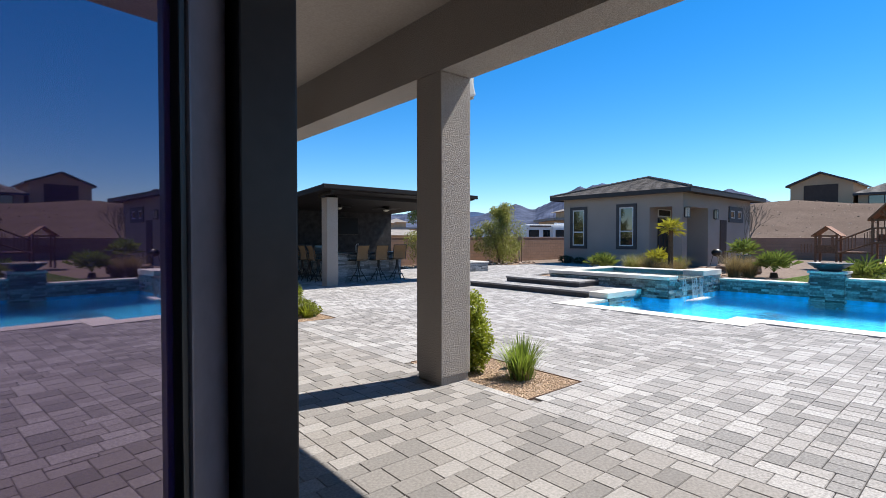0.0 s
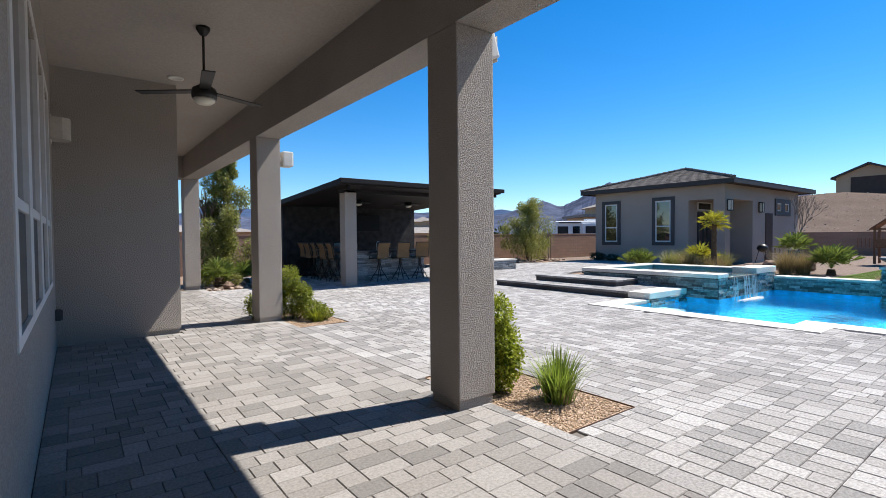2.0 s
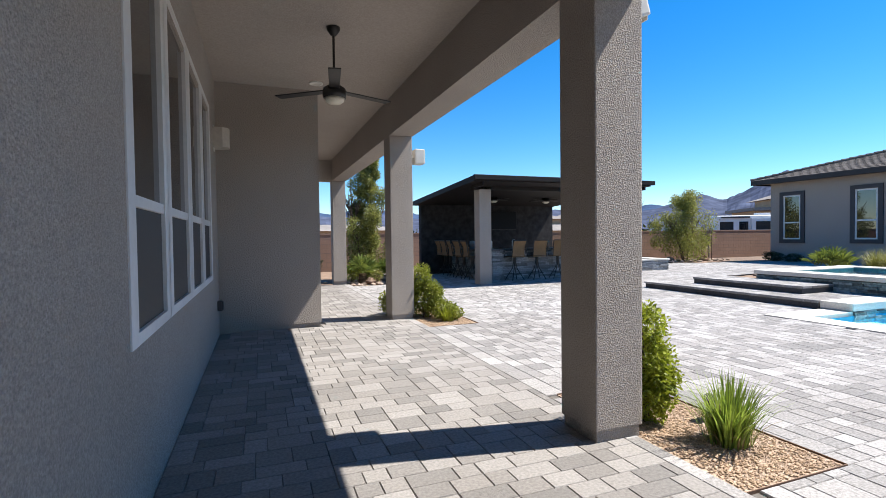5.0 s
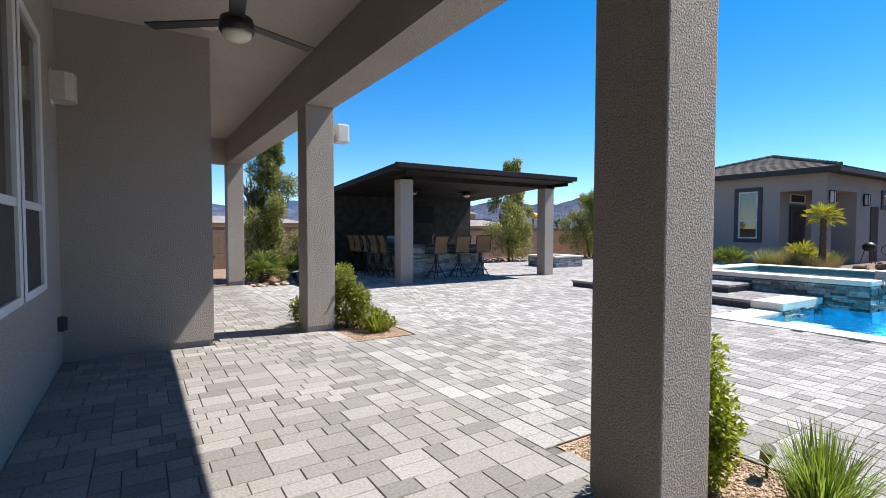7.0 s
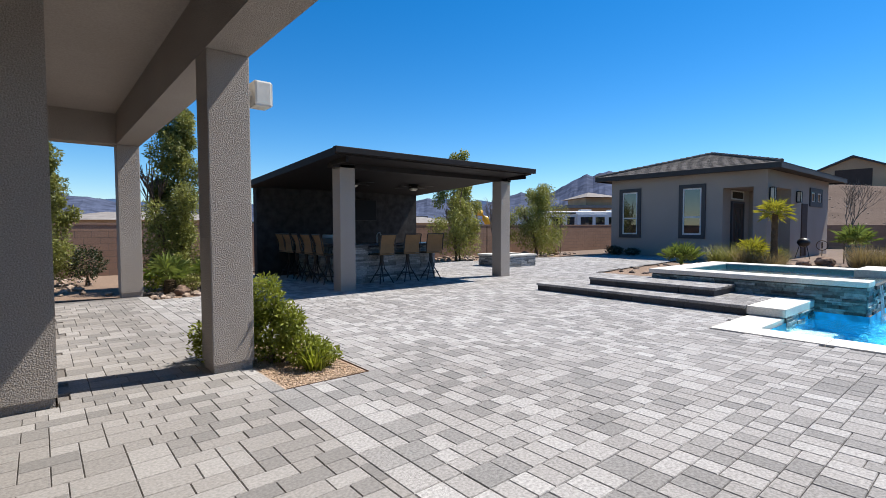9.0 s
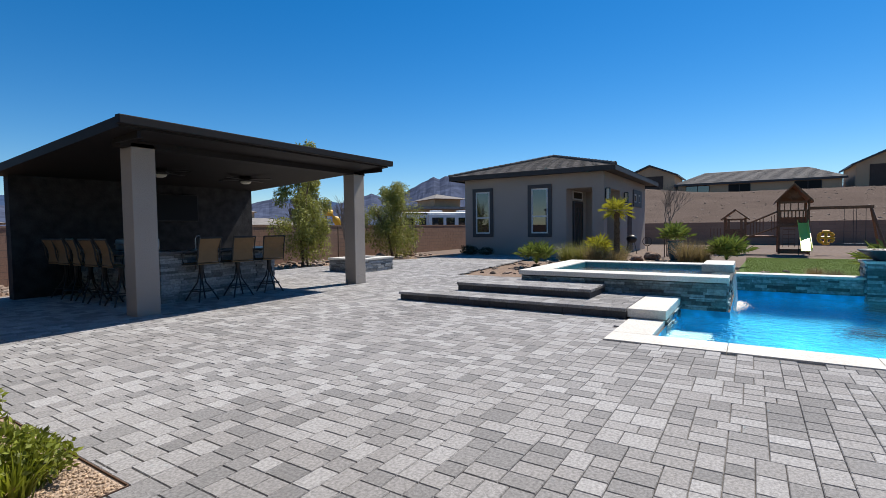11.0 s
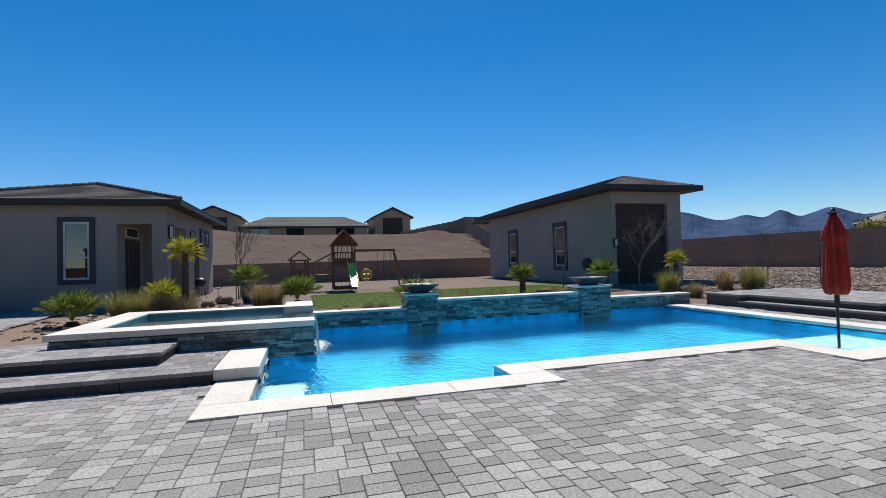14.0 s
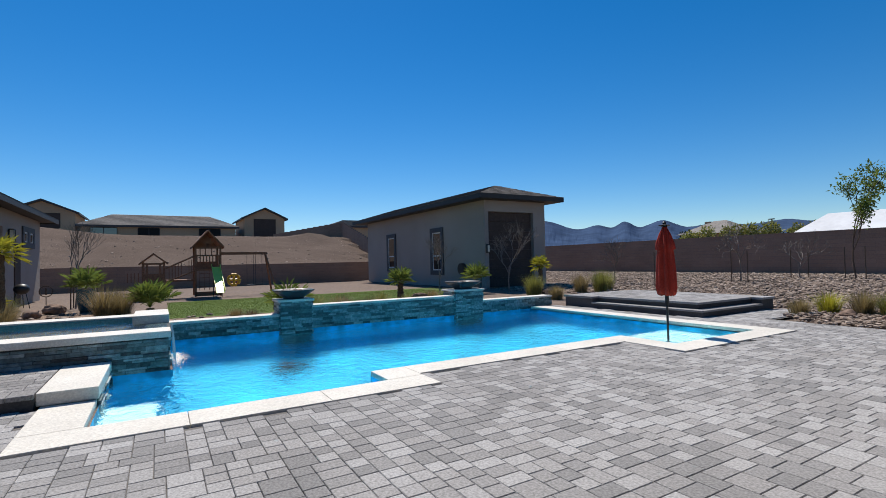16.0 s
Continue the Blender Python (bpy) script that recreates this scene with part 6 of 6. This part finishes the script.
for _ in range(30000):
    x, y = r.uniform(5, 36), r.uniform(-23.7, -8.3)
    if x > 23.2 and y > -13:
        continue
    spots.append((x, y, -0.03 + 0.32 * min(1, max(0, (-8.2 - y) / 13.5)), 0.028 + 0.058 * r.random() ** 2.5))
stones("river_rock", "grey-brown river rock slope below the wall", spots, "rock")
spots = [(9.6 - r.random() ** 0.7 * 5, -5.3 - r.random() * 3.6, -0.02 + r.random() * 0.05, 0.022 + 0.045 * r.random() ** 2) for _ in range(4200)]
stones("river_rock", "tan rock bed beside the paving", [s for s in spots if s[1] < -5.2 - 0.35 * max(0, s[0] - 8.4) * 2], "rock")
spots = []
for _ in range(4500):
    x, y = 42.6 + 30 * r.random() ** 1.2, r.uniform(-24, 60)
    spots.append((x, y, slope_z(x, y) - 0.01, 0.03 + 0.09 * r.random() ** 3))
stones("slope_rock", "scattered brown stones on the embankment", spots, "rock")
for i, (x, y, s) in enumerate(((24.0, 8.6, .3), (23.2, 7.2, .35), (22.6, 8.9, .22), (17.6, 1.9, .28), (18.2, .4, .24), (20.2, -3.2, .2), (21.8, -5.8, .22), (19.2, -2.2, .3), (21.5, 9.6, .3), (16.9, 1.7, .22), (17.6, -1.9, .2), (8.7, -6.9, .15), (7.9, -6.6, .13), (17.9, -7.0, .25), (20.3, 19.6, .22), (22.4, 19.5, .25), (4.3, 15.3, .16), (4.7, 15.7, .2))):
    boulder(x, y, s, i + 1)

# around the far column
mass_tree(4.55, 16.8, 0, "tall leafy evergreen tree behind the patio", 5, 4.6, 1.25, 30000, 0.085, "leaf_ever", 2, low=0.04)
mass_tree(2.15, 18.9, 0, "leafy evergreen tree by the block wall", 8, 3.5, 1.2, 15000, 0.09, "leaf_ever", 2)
palm(4.15, 15.7, 0, 0.3, 0.42, 16, "leaf_fan", "small green fan palm among rocks", 3, stem=0.3)
palm(5.0, 16.2, 0, 0.2, 0.4, 12, "leaf_fan", "small green fan palm among rocks", 4, stem=0.3)
shrub("garden_shrub", 3.85, 15.85, 0, [(0, 0, .3, .25, .3, .35), (.3, .5, .25, .3, .3, .3)], 1800, 0.05, "leaf_hedge", "yellow-green garden shrub by the column", seed=12)
shrub("garden_shrub", 4.5, 15.4, 0, [(0, 0, .2, .25, .25, .22)], 900, 0.04, "leaf_olive", "low grey-green garden shrub among rocks", seed=13)
shrub("garden_shrub", 2.9, 18.6, 0, [(0, 0, .5, .5, .5, .5)], 1800, 0.06, "leaf_dark", "dark green shrub at the wall", seed=14)
# along the north wall
mass_tree(15.6, 19.3, 0, "tall leafy young evergreen tree by the wall", 21, 4.6, 1.6, 20000, 0.10, "leaf_mid", 3, low=0.12, droop=0.6)
mass_tree(21.1, 19.4, 0, "weeping green young tree by the wall", 22, 3.5, 2.0, 16000, 0.10, "leaf_mid", 3, low=0.12, droop=0.9)
tree(18.3, 19.8, 0, "bare thin staked tree by the wall", 23, 3.0, 4, 0, stakes=2, rad=0.045, spread=0.35, lift=0.3)
tree(22.9, 19.6, 0, "bare thin staked tree by the wall", 24, 2.6, 3, 0, stakes=2, rad=0.038, spread=0.35, lift=0.3)
pole = thing("leaning_stake", 22.0, 19.4, 0, "pale wooden stake leaning on the gravel", "stake")
bm = bmesh.new()
tube(bm, [(-0.7, 0, 1.0), (0.6, -0.1, 0.0)], 0.03, 7)
part("shaft", bm, "sling", pole)
shrub("low_hedge", 24.0, 17.0, 0, [(0, 0, .22, .35, .6, .28), (-.1, -1.0, .18, .3, .5, .22)], 2600, 0.06, "leaf_dark", "dark low shrubs at the guest house wall", seed=33)
# bed between spa and guest house
palm(18.5, 11.3, 0, 0.12, 0.46, 26, "leaf_fan", "bushy green fan palm in gravel", 41, low=0.45, stem=0.5)
palm(19.6, 8.95, 0, 1.85, 0.38, 20, "leaf_palm", "young fan palm with yellow-green crown and shaggy trunk", 42, low=-0.75, stem=0.26, r0=0.095)
palm(19.9, 9.6, 0, 0.45, 0.5, 14, "leaf_palm", "short yellow-green fan palm", 43, low=0.0, stem=0.3)
for i, (x, y, h, m_) in enumerate(((18.9, 9.5, .75, "leaf_straw"), (19.3, 10.0, .8, "leaf_olive"), (20.2, 9.5, .7, "leaf_olive"), (20.6, 7.0, .85, "leaf_straw"), (20.9, 6.6, .75, "leaf_straw"), (21.2, 9.3, .7, "leaf_olive"), (20.0, 9.0, .6, "leaf_straw"), (18.7, 8.8, .6, "leaf_straw"), (19.6, 10.6, .75, "leaf_olive"), (22.0, 6.9, .7, "leaf_brown"))):
    grass_clump("ornamental_grass", x, y, -0.04, h * 1.25, 0.75, 620, m_, "mounding straw-green ornamental grass in gravel", 50 + i, 0.01, 0.22, "ornamental grass")
palm(21.3, 5.9, 0, 0.2, 0.48, 28, "leaf_fan", "bushy green fan palm behind the spa", 44, low=0.4, stem=0.55)
for x, y, h, mt, sd in ((24.0, 7.75, 0.75, "teal_pot", 45), (21.6, -6.2, 0.6, "teal_pot", 46)):
    pt = thing("glazed_pot", x, y, -0.05, "tall teal glazed ceramic plant pot", "plant pot", "glazed pots")
    bm = bmesh.new()
    lathe(bm, [(0.15, 0), (0.2, 0.1 * h), (0.27, 0.55 * h), (0.25, 0.85 * h), (0.27, 0.95 * h), (0.27, h), (0.23, h), (0.22, 0.88 * h)], 26)
    part("pot", bm, mt, pt, "", True)
    palm(x, y, h - 0.12, 0.12, 0.5, 16, "leaf_fan", "green fan palm growing in a pot", sd, low=0.1, stem=0.4)
tree(26.3, 8.3, 0, "bare grey young tree in gravel", 61, 3.6, 5, 0, stakes=2, rad=0.032, spread=0.5, lift=0.2)
ring = thing("ring_sign", 26.0, 9.1, 0, "small dark metal ring ornament on a stake", "garden ornament")
bm = bmesh.new()
tube(bm, [(0, 0.19 * math.cos(k * math.tau / 20), 0.62 + 0.19 * math.sin(k * math.tau / 20)) for k in range(21)], 0.018, 6, False)
tube(bm, [(0, 0, 0.5), (0, 0, 0.75)], 0.03, 6)
part("ring", bm, "bark", ring)
bm = bmesh.new()
tube(bm, [(0, 0, -0.05), (0, 0, 0.44)], 0.014, 6)
part("stake", bm, "black_metal", ring)
# behind the water wall
palm(17.2, 2.75, 0, 0.3, 0.5, 16, "leaf_fan", "green fan palm behind the pool wall", 70, low=0.25, stem=0.35)
palm(19.4, -1.55, 0, 0.75, 0.42, 18, "leaf_fan", "short fan palm on the lawn edge", 71, low=-0.3, stem=0.25, r0=0.11)
for i, (x, y, h) in enumerate(((17.6, 1.3, .5), (18.4, .8, .45), (18.6, -.5, .5), (18.0, 3.9, .3), (17.4, 3.6, .3), (16.9, 2.1, .5), (17.9, 2.3, .45), (17.1, .5, .5), (17.6, -.9, .45), (17.0, -2.6, .5), (18.1, -3.0, .55), (18.9, 1.6, .5), (19.0, -2.6, .5))):
    grass_clump("ornamental_grass", x, y, -0.04, h * 1.15, 0.85, 380, ("leaf_straw", "leaf_brown", "leaf_olive")[i % 3], "dry tufted ornamental grass behind the pool wall", 80 + i, 0.01, 0.15, "ornamental grass")
tree(23.0, -5.2, 0, "bare grey young tree by the garage", 62, 2.9, 5, 0, rad=0.032, spread=0.6, lift=0.15)
tree(20.8, -7.4, 0, "bare pale young tree by the garage door", 63, 3.3, 5, 0, rad=0.036, spread=0.6, lift=0.15)
palm(19.9, -8.4, 0, 1.15, 0.36, 18, "leaf_palm", "young palm with yellow drooping fronds", 72, low=-0.6, stem=0.2, r0=0.1)
for i, (x, y, h, m_) in enumerate(((18.2, -6.5, .7, "leaf_olive"), (18.6, -6.9, .6, "leaf_olive"), (18.2, -9.0, .65, "leaf_straw"), (17.9, -9.8, .75, "leaf_olive"), (18.3, -10.6, .7, "leaf_olive"), (16.8, -6.3, .4, "leaf_straw"))):
    grass_clump("ornamental_grass", x, y, -0.04, h * 1.35, 0.55, 620, m_, "upright green-tan ornamental grass on gravel", 90 + i, 0.012, 0.25, "ornamental grass")
# on the rock slope
for i, (x, y, h) in enumerate(((20.6, -13.9, 3.4), (16.1, -16.8, 4.2), (17.0, -12.6, 2.4), (14.9, -19.5, 3.4))):
    tree(x, y, 0.1, "bare spreading desert tree on river rock", 100 + i, h * 0.9, 5, 0, rad=0.036, spread=0.75, lift=0.05, stakes=2 if i else 0, trunk=0.3)
tree(12.9, -19.6, 0.15, "young green leafing tree on river rock", 110, 5.2, 3, 1500, 0.16, "leaf_spring", "bark", 0.04, 0.34, 0.55, 0.25, stakes=2, clump=0.34)
for i, (x, y, h, m_) in enumerate(((9.3, -7.6, .55, "leaf_palm"), (8.7, -7.7, .6, "leaf_straw"), (8.2, -7.6, .6, "leaf_olive"), (9.6, -6.9, .4, "leaf_straw"), (7.7, -7.4, .6, "leaf_palm"))):
    grass_clump("ornamental_grass", x, y, 0.0, h, 0.8, 420, m_, "bushy ornamental grass among rocks beside the paving", 120 + i, 0.011, 0.2, "ornamental grass")
for i in range(34):
    a = radians(143.5 + i * 0.62 + random.Random(i).uniform(-.3, .3))
    rr = 95 + 12 * (i % 3)
    shrub("distant_bush", rr * math.sin(a), rr * math.cos(a), 0, [(0, 0, 3.9 + (i * 7 % 5) * 0.3, 2.0, 2.0, 2.2 + (i % 4) * 0.3), (1.2, 0.4, 3.2, 1.5, 1.5, 1.7)], 900, 0.5, "leaf_dark" if i % 3 else "leaf_olive", "distant dark green bush beyond the wall", "bush", 200 + i, 1)

for i in range(34):
    q = random.Random(400 + i)
    a = radians(-8 + i * 1.9 + q.uniform(-.8, .8))
    rr = q.uniform(48, 110)
    shrub("distant_bush", rr * math.sin(a), rr * math.cos(a), 0, [(0, 0, 0.9, 1.5 + q.random() * 1.5, 1.6, 0.8 + q.random() * 0.9)], 260, 0.5, "leaf_dark" if i % 3 else "leaf_olive", "distant desert bush beyond the block wall", "bush", 500 + i, 1)

# ---- paving ----
CELL = 0.0705


def paved(x, y):
    for x0, x1, y0, y1 in BEDS:
        if x0 < x < x1 and y0 < y < y1:
            return False
    if x < 0.69 or y < -9 or x > 24.4 or y > 18.35:
        return False
    if x < 2.12 and 8.71 < y < 15.32:
        return False
    if 10.36 < x < 15.2 and 6.2 < y < 10.75 and not (x > 11.97 and y > 9.06):
        if x < 11.97 or y < 9.06:
            return False
    if 8.88 < x < 14.96 and -3.99 < y < 6.70:
        if not (x < 9.42 and -0.76 < y < 2.92):
            return False
    if 8.38 < x < 9.91 and -3.99 < y < -0.76:
        return False
    if x > 14.9 and y < 6.7:
        return False
    if x > 10.44 and y < -4.55:
        return False
    if x < 5.0 and y > (15.0 if x < 3.6 else 14.53):
        return False
    if x > 14.95 and y < 12.3 + (x - 14.95) * 0.105:
        return False
    if x > 16 and y > 18.4 - (x - 16) * 0.19:
        return False
    if y < -5.25 and 3.5 < x < 9.5 - max(0, -6 - y) * 0.2:
        return False
    if y < -7.6:
        return False
    return True


def skyline(length, depth, seed, wide, deep):
    """Fill a strip of cells with pieces, always at its lowest front, so that no joint runs on for long."""
    r = random.Random(seed)
    front = [0] * length
    for level in range(depth):
        i = 0
        while i < length:
            if front[i] != level:
                i += 1
                continue
            j = i
            while j < length and front[j] == level:
                j += 1
            k = i
            while k < j:
                left = j - k
                fits = [w for w in wide if w == left or left - w >= 2]
                w = r.choice(fits) if fits else left
                d = r.choice(deep)
                yield level, k, d, w
                for q in range(k, k + w):
                    front[q] = level + d
                k += w
            i = j


CH = 0.0042


def paver_shape(w, h, g):
    c = CH
    v = [(g, g, -0.02), (w - g, g, -0.02), (w - g, h - g, -0.02), (g, h - g, -0.02), (g, g, -0.006), (w - g, g, -0.006), (w - g, h - g, -0.006), (g, h - g, -0.006),
         (g + c, g + c, 0), (w - g - c, g + c, 0), (w - g - c, h - g - c, 0), (g + c, h - g - c, 0)]
    f = [(8, 9, 10, 11)]
    for a in (0, 4):
        f += [(a, a + 1, a + 5, a + 4), (a + 1, a + 2, a + 6, a + 5), (a + 2, a + 3, a + 7, a + 6), (a + 3, a, a + 4, a + 7)]
    return np.array(v), np.array(f)


def trimmed(px, py, w, h):
    """Cut a paver where it would run into a planting bed."""
    for x0, x1, y0, y1 in BEDS:
        x1, y0, y1 = x1 + 0.008, y0 - 0.008, y1 + 0.008
        if px < x1 and px + w > x0 and py < y1 and py + h > y0:
            cuts = [(px + w - x1, (x1, py, px + w - x1, h)), (x0 - px, (px, py, x0 - px, h)), (y0 - py, (px, py, w, y0 - py)), (py + h - y1, (px, y1, w, py + h - y1))]
            px, py, w, h = max(cuts)[1]
    return px, py, w, h


floor = tagged(new("pavement"), "mixed grey concrete paver patio", "paving", "", "structure")
shared, batches, singles = {}, {}, 0
rng = np.random.default_rng(4)
CP = 2.765 / 39
laid = [(3.64 + lv * CELL, -7.7 + k * CELL, d * CELL, w * CELL, 99.0) for lv, k, d, w in skyline(371, 296, 8, (2, 3, 3), (2, 2, 2, 2, 3))]
laid += [(0.688 + lv * CP, -7.7 + k * CP, d * CP, w * CP, 3.453) for lv, k, d, w in skyline(330, 39, 5, (2, 2, 3, 3), (3, 3, 2, 2, 4))]
laid += [(3.453, -7.7 + 0.285 * k, 0.187, 0.285, 99.0) for k in range(80)]
for px, py, w, h, end in laid:
    w = min(w, end - px)
    px, py, w, h = trimmed(px, py, w, h)
    cx, cy = px + w / 2, py + h / 2
    if w < 0.02 or h < 0.02 or not paved(cx, cy):
        continue
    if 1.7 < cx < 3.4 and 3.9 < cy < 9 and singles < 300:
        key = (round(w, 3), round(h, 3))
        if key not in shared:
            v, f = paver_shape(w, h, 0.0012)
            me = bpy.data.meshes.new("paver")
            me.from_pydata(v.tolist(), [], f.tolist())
            me.materials.append(M["paver_patio_shade"])
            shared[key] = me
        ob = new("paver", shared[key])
        ob.parent = floor
        ob.location = (px, py, float(rng.uniform(-0.0015, 0.001)))
        singles += 1
        continue
    zone = "paver_patio_shade" if px < 3.45 else "paver"
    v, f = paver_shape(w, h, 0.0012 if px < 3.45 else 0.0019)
    V, F = batches.setdefault(zone, ([], []))
    F.append(f + len(V) * 12)
    V.append(v + (px, py, rng.uniform(-0.0015, 0.001)))
for zone, (V, F) in batches.items():
    me = bpy.data.meshes.new("pavers")
    me.from_pydata(np.concatenate(V).tolist(), [], np.concatenate(F).tolist())
    me.materials.append(M[zone])
    rest = new("pavers", me)
    rest.parent = floor
    tagged(rest, "", "", "", "stuff")
# sand bed under the paving
xs = [0.68, 2.1, 3.56, 4.38, 5.0, 8.38, 8.9, 9.44, 9.91, 10.36, 11.97, 14.95, 16, 18, 20, 22, 24.4]
ys = [-7.6, -5.2, -3.98, -0.77, 2.93, 2.95, 4.64, 6.69, 7.96, 8.73, 9.05, 9.75, 10.75, 12.3, 12.7, 13.0, 14.53, 15.3, 16.5, 17.2, 18.35]
bedding = plane_cells(xs, ys, -0.016, paved, "bedding", "joint")
bedding.parent = floor
